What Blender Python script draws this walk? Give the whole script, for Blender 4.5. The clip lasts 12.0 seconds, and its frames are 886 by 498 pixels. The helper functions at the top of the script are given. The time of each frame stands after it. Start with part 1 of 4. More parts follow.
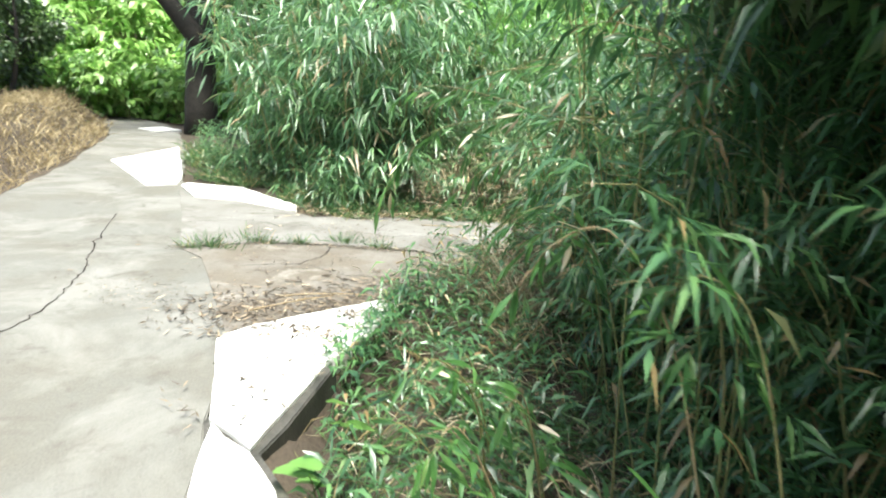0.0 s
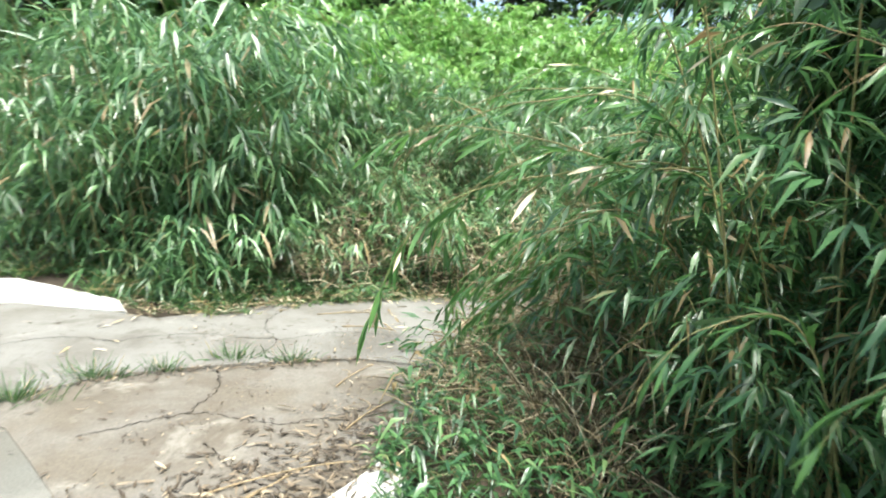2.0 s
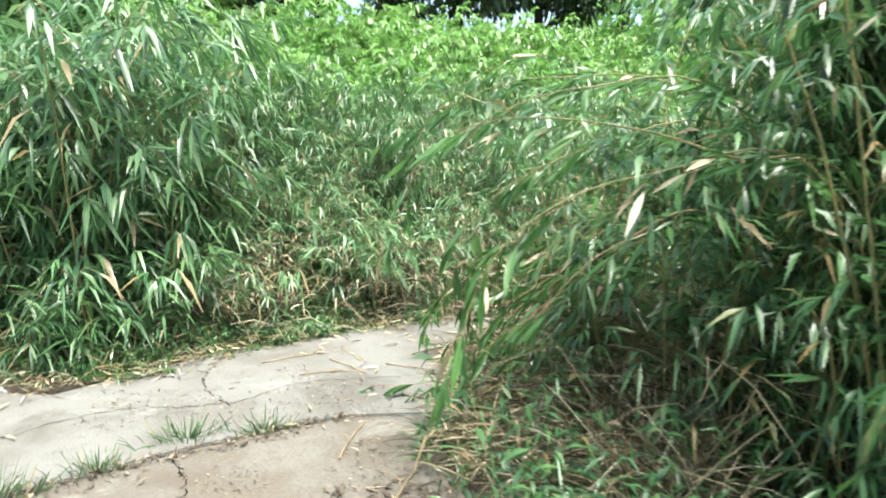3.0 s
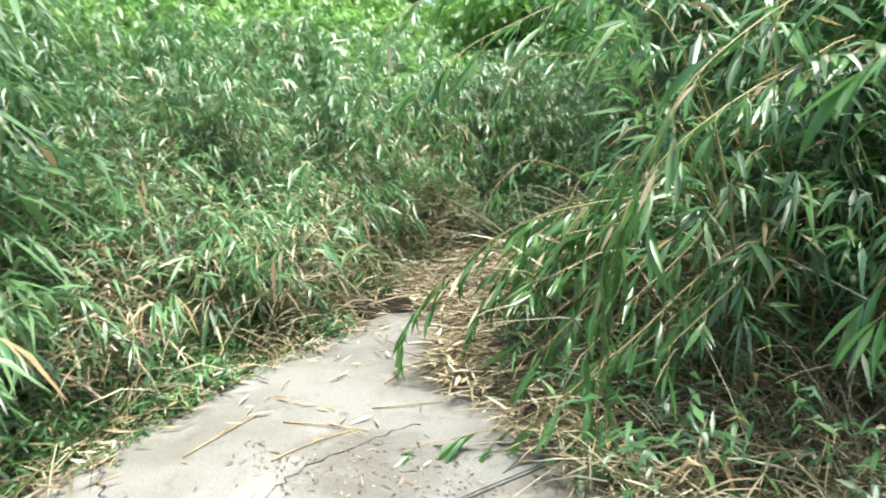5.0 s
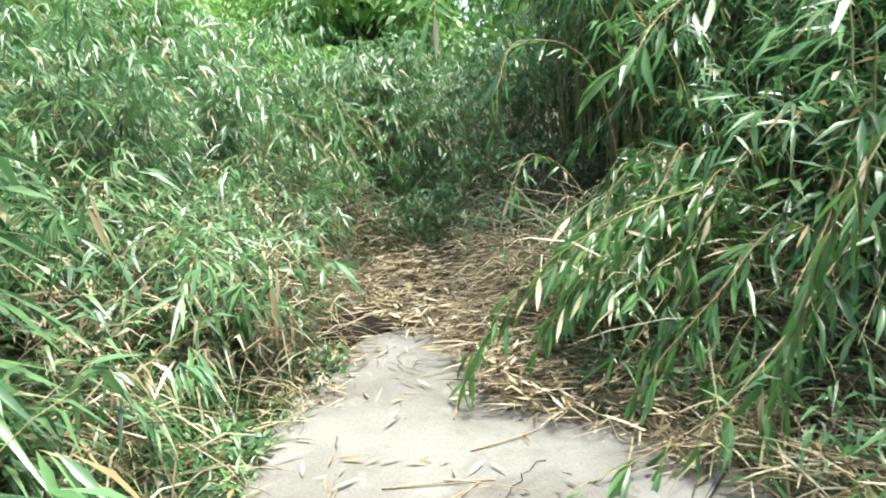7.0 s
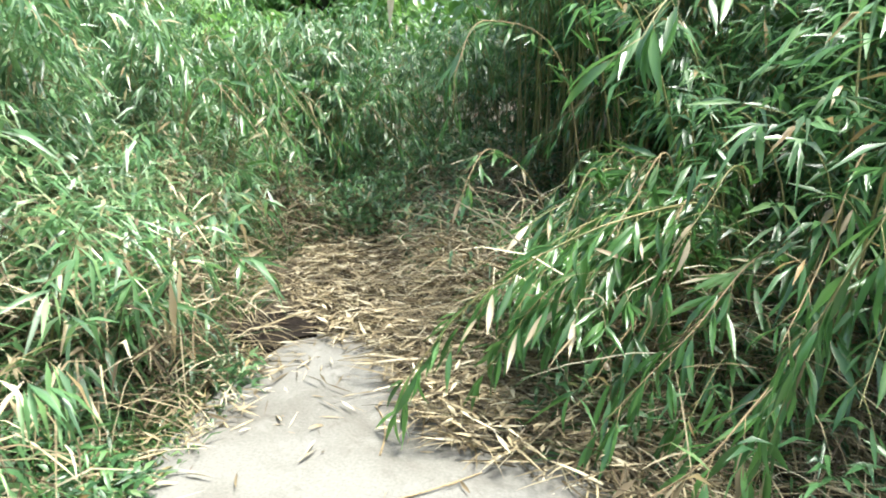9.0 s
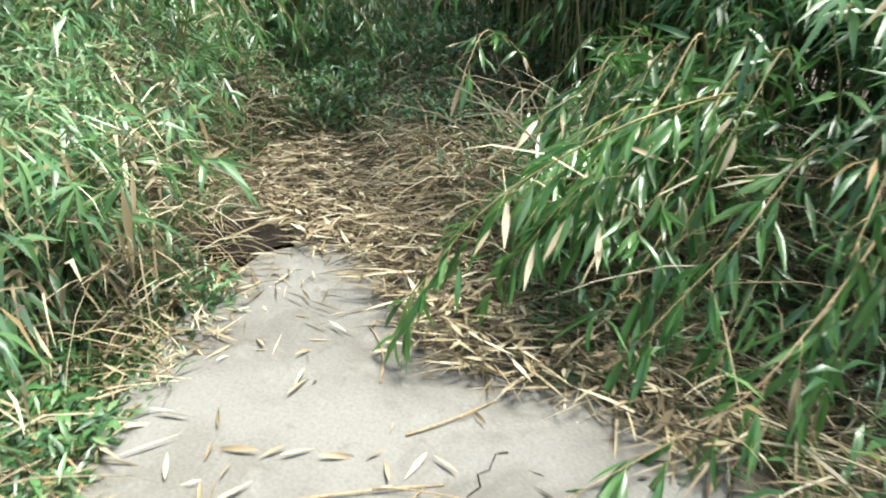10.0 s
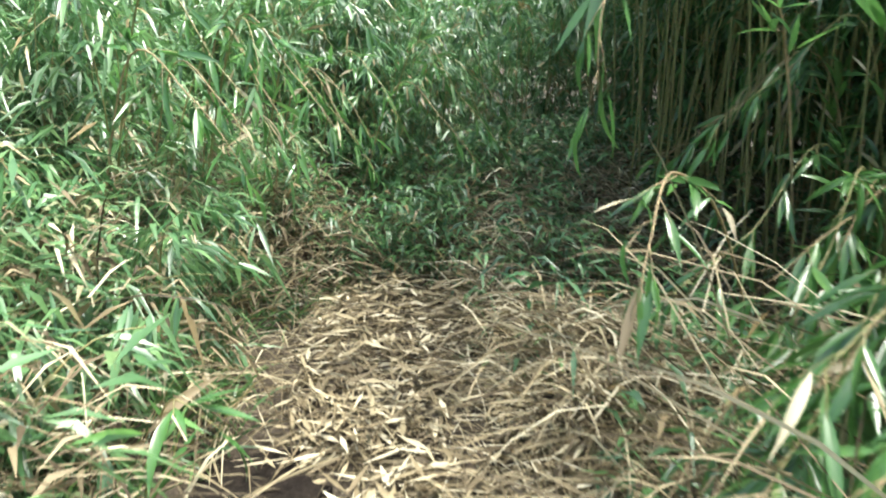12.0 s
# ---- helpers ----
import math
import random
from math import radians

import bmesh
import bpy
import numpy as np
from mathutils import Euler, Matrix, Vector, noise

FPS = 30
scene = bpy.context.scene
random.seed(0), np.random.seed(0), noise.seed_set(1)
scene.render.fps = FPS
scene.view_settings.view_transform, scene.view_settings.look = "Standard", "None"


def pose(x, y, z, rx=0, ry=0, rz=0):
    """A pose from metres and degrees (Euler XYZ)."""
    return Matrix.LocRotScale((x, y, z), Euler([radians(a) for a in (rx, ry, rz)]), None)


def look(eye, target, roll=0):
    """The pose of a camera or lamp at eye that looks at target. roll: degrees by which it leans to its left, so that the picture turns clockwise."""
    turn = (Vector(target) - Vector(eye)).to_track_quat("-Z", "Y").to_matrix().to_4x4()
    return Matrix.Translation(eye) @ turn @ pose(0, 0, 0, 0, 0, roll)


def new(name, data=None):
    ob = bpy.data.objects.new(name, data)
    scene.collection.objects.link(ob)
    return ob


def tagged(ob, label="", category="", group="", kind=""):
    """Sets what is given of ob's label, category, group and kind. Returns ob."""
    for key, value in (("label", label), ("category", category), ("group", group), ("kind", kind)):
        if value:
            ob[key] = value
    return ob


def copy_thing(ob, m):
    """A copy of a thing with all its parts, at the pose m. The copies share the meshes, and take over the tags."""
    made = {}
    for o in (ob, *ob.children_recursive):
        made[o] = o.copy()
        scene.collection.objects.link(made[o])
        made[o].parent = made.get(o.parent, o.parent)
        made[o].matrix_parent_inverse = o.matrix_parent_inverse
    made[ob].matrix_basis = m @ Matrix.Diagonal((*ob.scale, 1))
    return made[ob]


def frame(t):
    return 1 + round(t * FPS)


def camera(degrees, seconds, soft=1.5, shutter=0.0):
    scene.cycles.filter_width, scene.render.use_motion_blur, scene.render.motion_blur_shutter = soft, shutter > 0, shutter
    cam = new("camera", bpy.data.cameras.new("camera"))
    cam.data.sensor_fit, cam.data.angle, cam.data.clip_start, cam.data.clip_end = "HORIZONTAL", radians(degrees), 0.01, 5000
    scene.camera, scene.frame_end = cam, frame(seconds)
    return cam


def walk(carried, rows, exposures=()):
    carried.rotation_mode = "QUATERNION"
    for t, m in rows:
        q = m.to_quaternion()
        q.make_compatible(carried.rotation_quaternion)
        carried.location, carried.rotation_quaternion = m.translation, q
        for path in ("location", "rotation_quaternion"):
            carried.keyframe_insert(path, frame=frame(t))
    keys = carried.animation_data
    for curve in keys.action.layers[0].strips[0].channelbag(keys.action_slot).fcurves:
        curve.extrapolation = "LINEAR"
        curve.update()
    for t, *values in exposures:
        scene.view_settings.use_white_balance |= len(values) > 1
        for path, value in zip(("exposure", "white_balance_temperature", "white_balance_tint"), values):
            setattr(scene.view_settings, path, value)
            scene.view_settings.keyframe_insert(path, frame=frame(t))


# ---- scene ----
cam = camera(67.3, 12.0, soft=1.9, shutter=0.4)
PATH = [
    (0, (1.486, -0.31, 1.653), (1.14, 1.597, 1.157), 3.7),
    (0.5, (1.058, 0.036, 1.626), (0.851, 1.976, 1.188), 5.0),
    (1, (0.726, 0.502, 1.601), (0.647, 2.459, 1.197), 2.9),
    (1.5, (0.324, 0.926, 1.569), (0.478, 2.888, 1.216), 4.4),
    (2, (-0.002, 1.392, 1.544), (0.33, 3.336, 1.215), 3.0),
    (2.5, (-0.39, 1.828, 1.521), (0.249, 3.7, 1.23), 3.5),
    (3, (-0.657, 2.308, 1.483), (0.104, 4.134, 1.193), 0.0),
    (3.2, (-0.765, 2.506, 1.484), (0.067, 4.299, 1.178), 0.7),
    (4.8, (-1.414, 4.208, 1.415), (0.056, 5.508, 1.029), -1.7),
    (5, (-1.418, 4.407, 1.428), (0.107, 5.633, 1.017), -2.6),
    (5.5, (-1.582, 4.829, 1.442), (0.098, 5.815, 0.991), -3.0),
    (6, (-1.611, 5.183, 1.443), (0.176, 5.959, 0.991), -3.9),
    (6.5, (-1.66, 5.544, 1.422), (0.18, 6.189, 0.977), -2.3),
    (6.7, (-1.688, 5.702, 1.435), (0.153, 6.339, 0.983), -3.5),
    (8.3, (-1.493, 6.071, 1.469), (0.4, 6.533, 1.019), 2.5),
    (8.5, (-1.441, 6.082, 1.46), (0.453, 6.517, 0.988), 2.0),
    (9, (-1.235, 6.019, 1.425), (0.653, 6.463, 0.935), 2.3),
    (9.5, (-1.115, 6.06, 1.383), (0.74, 6.382, 0.706), 3.3),
    (10, (-0.915, 6.263, 1.333), (0.906, 6.551, 0.557), 3.2),
    (10.5, (-0.536, 6.317, 1.304), (1.296, 6.687, 0.592), 1.8),
    (11, (-0.18, 6.475, 1.295), (1.665, 6.788, 0.589), 2.1),
    (11.5, (0.187, 6.562, 1.331), (2.029, 7.018, 0.699), 0.6),
    (12, (0.511, 6.67, 1.369), (2.345, 7.234, 0.805), 0.3),
]
walk(cam, [(t, look(eye, target, roll)) for t, eye, target, roll in PATH],
     exposures=[(0, 1.7, 6500, 3), (0.5, 1.52, 6500, 3), (1.5, 1.55, 6500, 3), (3, 1.68, 6500, 3), (5, 1.72, 6500, 3), (6.5, 1.76, 6500, 3), (8.5, 1.84, 6500, 3), (9.5, 1.76, 6500, 3), (10.5, 1.4, 6500, 3), (11.5, 1.58, 6500, 3), (12, 1.86, 6500, 3)])

# ---- light ----
world = bpy.data.worlds.new("sky")
scene.world = world
world.use_nodes = True
wt = world.node_tree
sky = wt.nodes.new("ShaderNodeTexSky")
sky.sky_type = "NISHITA"
sky.sun_disc = False
sky.sun_elevation = radians(76)
sky.sun_rotation = radians(157.4)
sky.air_density, sky.dust_density, sky.ozone_density = 1.0, 4.0, 1.0
wt.links.new(sky.outputs[0], wt.nodes["Background"].inputs[0])
wt.nodes["Background"].inputs[1].default_value = 0.15
sun_data = bpy.data.lights.new("sun", "SUN")
sun_data.energy, sun_data.angle, sun_data.color = 3.2, radians(18), (1.0, 0.975, 0.93)
sun = new("sun", sun_data)
sun.matrix_world = look((0, 0, 30), (-1.0, 2.4, 19.5))

# ---- materials ----
def material(name, colour, rough=0.7, spread=0.25, scale=6.0, bump=0.3, fine=60.0, spec=0.4, dark=None, amount=0.5, mid=(0.42, 0.62), stain=None):
    """Colour with stains at one scale, grain at another, and relief."""
    m = bpy.data.materials.new(name)
    m.use_nodes = True
    t, b = m.node_tree, m.node_tree.nodes["Principled BSDF"]
    geo = t.nodes.new("ShaderNodeNewGeometry")
    n1, n2 = t.nodes.new("ShaderNodeTexNoise"), t.nodes.new("ShaderNodeTexNoise")
    n1.inputs["Scale"].default_value, n1.inputs["Detail"].default_value = scale, 6
    n2.inputs["Scale"].default_value, n2.inputs["Detail"].default_value = fine, 4
    for n in (n1, n2):
        t.links.new(geo.outputs["Position"], n.inputs["Vector"])
    r = t.nodes.new("ShaderNodeMapRange")
    r.inputs["From Min"].default_value, r.inputs["From Max"].default_value = mid
    r.inputs["To Max"].default_value = amount
    t.links.new(n1.outputs["Fac"], r.inputs["Value"])
    mix = t.nodes.new("ShaderNodeMix")
    mix.data_type = "RGBA"
    mix.inputs[6].default_value = (*colour, 1)
    mix.inputs[7].default_value = (*(dark or [c * 0.5 for c in colour]), 1)
    t.links.new(r.outputs[0], mix.inputs[0])
    grain = t.nodes.new("ShaderNodeMapRange")
    grain.inputs["From Min"].default_value, grain.inputs["From Max"].default_value = 0.25, 0.75
    grain.inputs["To Min"].default_value, grain.inputs["To Max"].default_value = 1 - spread, 1 + spread
    t.links.new(n2.outputs["Fac"], grain.inputs["Value"])
    mul = t.nodes.new("ShaderNodeMix")
    mul.data_type, mul.blend_type = "RGBA", "MULTIPLY"
    mul.inputs[0].default_value = 1
    t.links.new(mix.outputs[2], mul.inputs[6])
    t.links.new(grain.outputs[0], mul.inputs[7])
    last = mul.outputs[2]
    for size, lo, hi, much, tint in stain or ():
        n3 = t.nodes.new("ShaderNodeTexNoise")
        n3.inputs["Scale"].default_value, n3.inputs["Detail"].default_value, n3.inputs["Roughness"].default_value = size, 9, 0.68
        n3.inputs["Distortion"].default_value = 0.6
        t.links.new(geo.outputs["Position"], n3.inputs["Vector"])
        r3 = t.nodes.new("ShaderNodeMapRange")
        r3.inputs["From Min"].default_value, r3.inputs["From Max"].default_value, r3.inputs["To Max"].default_value = lo, hi, much
        t.links.new(n3.outputs["Fac"], r3.inputs["Value"])
        lay = t.nodes.new("ShaderNodeMix")
        lay.data_type = "RGBA"
        lay.inputs[7].default_value = (*tint, 1)
        t.links.new(r3.outputs[0], lay.inputs[0])
        t.links.new(last, lay.inputs[6])
        last = lay.outputs[2]
    t.links.new(last, b.inputs["Base Color"])
    b.inputs["Roughness"].default_value, b.inputs["Specular IOR Level"].default_value = rough, spec
    bn = t.nodes.new("ShaderNodeBump")
    bn.inputs["Strength"].default_value, bn.inputs["Distance"].default_value = bump, 0.01
    t.links.new(n2.outputs["Fac"], bn.inputs["Height"])
    t.links.new(bn.outputs[0], b.inputs["Normal"])
    return m


def leaf_material(name, stops, rough=0.34, thin=0.35, spec=0.75, per="island"):
    """Blades whose tint varies from one to the next; light comes through them."""
    m = bpy.data.materials.new(name)
    m.use_nodes = True
    t, b = m.node_tree, m.node_tree.nodes["Principled BSDF"]
    if per == "island":
        src = t.nodes.new("ShaderNodeNewGeometry").outputs["Random Per Island"]
    else:
        src = t.nodes.new("ShaderNodeObjectInfo").outputs["Random"]
    ramp = t.nodes.new("ShaderNodeValToRGB")
    ramp.color_ramp.interpolation = "LINEAR"
    els = ramp.color_ramp.elements
    while len(els) < len(stops):
        els.new(0.5)
    for e, (p, c) in zip(els, stops):
        e.position, e.color = p, (*c, 1)
    t.links.new(src, ramp.inputs[0])
    noise_tex = t.nodes.new("ShaderNodeTexNoise")
    geo = t.nodes.new("ShaderNodeNewGeometry")
    noise_tex.inputs["Scale"].default_value = 2.2
    noise_tex.inputs["Detail"].default_value = 3
    t.links.new(geo.outputs["Position"], noise_tex.inputs["Vector"])
    rng_map = t.nodes.new("ShaderNodeMapRange")
    rng_map.inputs["From Min"].default_value, rng_map.inputs["From Max"].default_value = 0.3, 0.7
    rng_map.inputs["To Min"].default_value, rng_map.inputs["To Max"].default_value = 0.75, 1.25
    t.links.new(noise_tex.outputs["Fac"], rng_map.inputs["Value"])
    mul = t.nodes.new("ShaderNodeMix")
    mul.data_type, mul.blend_type = "RGBA", "MULTIPLY"
    mul.inputs[0].default_value = 1
    t.links.new(ramp.outputs[0], mul.inputs[6])
    t.links.new(rng_map.outputs[0], mul.inputs[7])
    t.links.new(mul.outputs[2], b.inputs["Base Color"])
    b.inputs["Roughness"].default_value, b.inputs["Specular IOR Level"].default_value = rough, spec
    tr = t.nodes.new("ShaderNodeBsdfTranslucent")
    t.links.new(mul.outputs[2], tr.inputs[0])
    mx = t.nodes.new("ShaderNodeMixShader")
    mx.inputs[0].default_value = thin
    t.links.new(b.outputs[0], mx.inputs[1])
    t.links.new(tr.outputs[0], mx.inputs[2])
    t.links.new(mx.outputs[0], t.nodes["Material Output"].inputs["Surface"])
    return m


BAMBOO = [(0.0, (0.034, 0.092, 0.038)), (0.45, (0.068, 0.168, 0.06)), (0.85, (0.12, 0.255, 0.085)), (0.945, (0.17, 0.27, 0.1)), (0.955, (0.36, 0.28, 0.14)), (1.0, (0.3, 0.2, 0.09))]
M_leaf = leaf_material("bamboo_leaf", BAMBOO)
# lighter than M_leaf: sky glint on the near leaves is partly in the base colour
M_hero = leaf_material("bamboo_leaf_single", [(0.0, (0.055, 0.14, 0.042)), (0.6, (0.095, 0.23, 0.06)), (1.0, (0.15, 0.31, 0.085))], rough=0.28, spec=1.0, thin=0.45, per="object")
M_dryleaf = leaf_material("dry_leaf", [(0.0, (0.24, 0.18, 0.1)), (0.6, (0.44, 0.37, 0.24)), (1.0, (0.6, 0.53, 0.38))], rough=0.6, thin=0.15, per="object")
M_straw = leaf_material("straw", [(0.0, (0.05, 0.037, 0.022)), (0.35, (0.17, 0.132, 0.075)), (0.75, (0.36, 0.3, 0.185)), (1.0, (0.62, 0.56, 0.41))], rough=0.65, thin=0.1, spec=0.3)
M_tan = leaf_material("dry_grass", [(0.0, (0.2, 0.15, 0.075)), (0.6, (0.34, 0.27, 0.145)), (1.0, (0.5, 0.42, 0.26))], rough=0.65, thin=0.2, spec=0.3)
M_weed = leaf_material("weed", [(0.0, (0.035, 0.09, 0.03)), (0.55, (0.075, 0.165, 0.048)), (0.85, (0.13, 0.23, 0.065)), (0.88, (0.34, 0.27, 0.13)), (1.0, (0.42, 0.33, 0.17))])
M_pale = leaf_material("pale_blade", [(0.0, (0.07, 0.17, 0.065)), (0.5, (0.13, 0.25, 0.1)), (0.8, (0.22, 0.32, 0.15)), (1.0, (0.4, 0.36, 0.22))], rough=0.3, spec=0.9)
M_lime = leaf_material("lime_leaf", [(0.0, (0.13, 0.27, 0.07)), (0.6, (0.19, 0.38, 0.095)), (1.0, (0.28, 0.46, 0.13))], thin=0.45)
# BAMBOO a tone paler: the bank's brighter light and sheen sit in the colour
M_litbankleaf = leaf_material("lit_bank_bamboo_leaf", [(0.0, (0.045, 0.115, 0.048)), (0.45, (0.095, 0.205, 0.078)), (0.9, (0.165, 0.3, 0.115)), (0.965, (0.2, 0.3, 0.13)), (0.97, (0.4, 0.33, 0.19)), (1.0, (0.34, 0.25, 0.13))])
# brighter than M_lime: the far slope's sunlight is put into this tint
M_sunleaf = leaf_material("sunlit_leaf", [(0.0, (0.2, 0.38, 0.085)), (0.6, (0.28, 0.48, 0.12)), (1.0, (0.38, 0.56, 0.17))], thin=0.4)
M_debris = leaf_material("leaf_debris", [(0.0, (0.05, 0.04, 0.03)), (0.6, (0.12, 0.095, 0.068)), (0.9, (0.24, 0.19, 0.13)), (1.0, (0.45, 0.38, 0.26))], rough=0.7, thin=0.05, spec=0.2)
M_tree = leaf_material("tree_leaf", [(0.0, (0.03, 0.065, 0.02)), (0.6, (0.055, 0.11, 0.03)), (1.0, (0.09, 0.15, 0.04))])
M_culm = material("bamboo_culm", (0.2, 0.2, 0.08), 0.5, 0.3, 9, 0.2, 80, dark=(0.33, 0.25, 0.12))
M_drystem = material("dry_stem", (0.36, 0.27, 0.15), 0.7, 0.35, 12, 0.3, 90)
M_bark = material("bark", (0.032, 0.028, 0.022), 0.9, 0.4, 7, 0.9, 40)
M_lane = material("lane_concrete", (0.13, 0.128, 0.112), 0.85, 0.2, 1.4, 0.45, 85, dark=(0.115, 0.108, 0.088), amount=0.8, stain=[(0.9, 0.47, 0.62, 0.7, (0.21, 0.206, 0.186)), (3.1, 0.55, 0.68, 0.65, (0.078, 0.069, 0.055)), (38, 0.63, 0.7, 0.5, (0.07, 0.06, 0.048))])
M_apron = material("apron_concrete", (0.175, 0.171, 0.155), 0.88, 0.16, 2.2, 0.35, 75, dark=(0.125, 0.117, 0.1), amount=0.75, stain=[(1.3, 0.52, 0.64, 0.75, (0.1, 0.092, 0.077)), (2.4, 0.55, 0.66, 0.6, (0.24, 0.236, 0.216)), (5.5, 0.58, 0.68, 0.6, (0.09, 0.079, 0.062)), (45, 0.62, 0.7, 0.5, (0.09, 0.075, 0.055))])
M_dusty = material("dusty_concrete", (0.152, 0.14, 0.12), 0.9, 0.2, 2.6, 0.45, 70, dark=(0.12, 0.103, 0.078), amount=0.85, stain=[(1.1, 0.46, 0.6, 0.7, (0.095, 0.08, 0.06)), (4.5, 0.55, 0.66, 0.6, (0.1, 0.08, 0.058)), (2.1, 0.56, 0.68, 0.7, (0.27, 0.255, 0.22)), (40, 0.6, 0.7, 0.6, (0.08, 0.065, 0.046))])
M_ditchwall = material("dark_concrete", (0.07, 0.066, 0.056), 0.7, 0.3, 4, 0.6, 60, dark=(0.03, 0.03, 0.024), amount=0.8)
M_white = material("pale_concrete", (0.66, 0.655, 0.62), 0.8, 0.1, 5, 0.3, 90, dark=(0.55, 0.53, 0.48), amount=0.6)
M_soil = material("soil", (0.06, 0.046, 0.032), 0.95, 0.4, 3, 0.8, 45, dark=(0.035, 0.027, 0.019))
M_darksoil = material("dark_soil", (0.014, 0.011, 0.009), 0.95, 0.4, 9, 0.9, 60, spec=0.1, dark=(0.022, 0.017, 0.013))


# ---- mesh helpers ----
def tri_mesh(name, V, F):
    V, F = np.asarray(V, np.float32).reshape(-1, 3), np.asarray(F, np.int32).reshape(-1, 3)
    me = bpy.data.meshes.new(name)
    me.vertices.add(len(V))
    me.vertices.foreach_set("co", V.ravel())
    me.loops.add(F.size)
    me.loops.foreach_set("vertex_index", F.ravel())
    me.polygons.add(len(F))
    me.polygons.foreach_set("loop_start", np.arange(0, F.size, 3, dtype=np.int32))
    me.polygons.foreach_set("use_smooth", np.ones(len(F), bool))
    me.update(calc_edges=True)
    return me


def mesh_part(name, V, F, mat, parent=None, label="", kind=""):
    me = tri_mesh(name, V, F)
    me.materials.append(mat)
    ob = new(name, me)
    ob.parent = parent
    return tagged(ob, label=label, kind=kind)


def unit(a):
    return a / np.maximum(np.linalg.norm(a, axis=-1, keepdims=True), 1e-9)


def blades(P, D, L, W, droop, rng, flat=0.35):
    """Lance-shaped leaves from points P along D: five corners each, folded along the midrib, tips hanging."""
    n = len(P)
    D = unit(D)
    up = np.tile([0.0, 0.0, 1.0], (n, 1)) + rng.normal(0, flat, (n, 3))
    S = unit(np.cross(D, up))
    N = np.cross(S, D)
    L, W, droop = L[:, None], W[:, None], droop[:, None]
    z = np.array([0, 0, -1.0])
    base = P
    a = P + D * L * 0.38 + S * W * 0.5 + z * droop * L * 0.12
    c = P + D * L * 0.42 - N * W * 0.16 + z * droop * L * 0.14
    b = P + D * L * 0.38 - S * W * 0.5 + z * droop * L * 0.12
    tip = P + D * L * (1 - 0.3 * droop) + z * droop * L
    V = np.stack([base, a, c, b, tip], 1).reshape(-1, 3)
    k = np.arange(n)[:, None] * 5
    F = np.concatenate([k + [0, 2, 1], k + [0, 3, 2], k + [1, 2, 4], k + [2, 3, 4]], 1).reshape(-1, 3)
    return V, F


def strips(P, D, L, W, bend, rng, flat=0.5):
    """Narrow grass blades in three lengths, curving over under their weight: seven corners."""
    n = len(P)
    D = unit(D)
    up = rng.normal(0, flat, (n, 3)) + np.array([0, 0, 0.6])
    S = unit(np.cross(D, up))
    L, W, bend = L[:, None], W[:, None], bend[:, None]
    out = unit(D * [1, 1, 0] + S * rng.normal(0, 0.35, (n, 1)))
    rows = []
    for u, w in ((0.0, 0.4), (0.4, 0.5), (0.75, 0.34)):
        c = P + D * L * u * (1 - 0.3 * bend * u) + (out * 0.45 - np.array([0, 0, 0.75])) * bend * L * 0.62 * u ** 2
        rows += [c - S * W * w, c + S * W * w]
    tip = P + D * L * (1 - 0.3 * bend) + (out * 0.45 - np.array([0, 0, 0.75])) * bend * L * 0.62
    V = np.stack([*rows, tip], 1).reshape(-1, 3)
    k = np.arange(n)[:, None] * 7
    F = np.concatenate([k + [0, 1, 3], k + [0, 3, 2], k + [2, 3, 5], k + [2, 5, 4], k + [4, 5, 6]], 1).reshape(-1, 3)
    return V, F


def tube(pts, r0, r1, sides=5):
    pts = np.asarray(pts, float)
    n = len(pts)
    T = unit(np.gradient(pts, axis=0))
    ref = np.array([0.31, 0.87, 0.38])
    A = unit(np.cross(T, ref))
    B = np.cross(T, A)
    ang = np.arange(sides) * 2 * np.pi / sides
    r = np.linspace(r0, r1, n)[:, None, None]
    V = pts[:, None] + r * (A[:, None] * np.cos(ang)[None, :, None] + B[:, None] * np.sin(ang)[None, :, None])
    F = []
    for i in range(n - 1):
        for j in range(sides):
            a, b = i * sides + j, i * sides + (j + 1) % sides
            F += [(a, b, b + sides), (a, b + sides, a + sides)]
    for j in range(1, sides - 1):
        F += [(0, j + 1, j), ((n - 1) * sides, (n - 1) * sides + j, (n - 1) * sides + j + 1)]
    return V.reshape(-1, 3), np.array(F)


def joined(pieces):
    V, F, k = [], [], 0
    for v, f in pieces:
        V.append(v)
        F.append(np.asarray(f) + k)
        k += len(v)
    return np.concatenate(V), np.concatenate(F)


def bez(p0, p1, p2, n):
    s = np.linspace(0, 1, n)[:, None]
    p0, p1, p2 = (np.asarray(p, float) for p in (p0, p1, p2))
    return (1 - s) ** 2 * p0 + 2 * s * (1 - s) * p1 + s ** 2 * p2


def along(ctrl, n):
    """A smooth line through a few points."""
    P = np.array([ctrl[0], *ctrl, ctrl[-1]], float)
    out = []
    m = len(ctrl) - 1
    for u in np.linspace(0, m - 1e-6, n):
        i, t = int(u), u - int(u)
        a, b, c, d = P[i:i + 4]
        out.append(0.5 * (2 * b + (c - a) * t + (2 * a - 5 * b + 4 * c - d) * t * t + (3 * b - a - 3 * c + d) * t ** 3))
    return np.array(out)


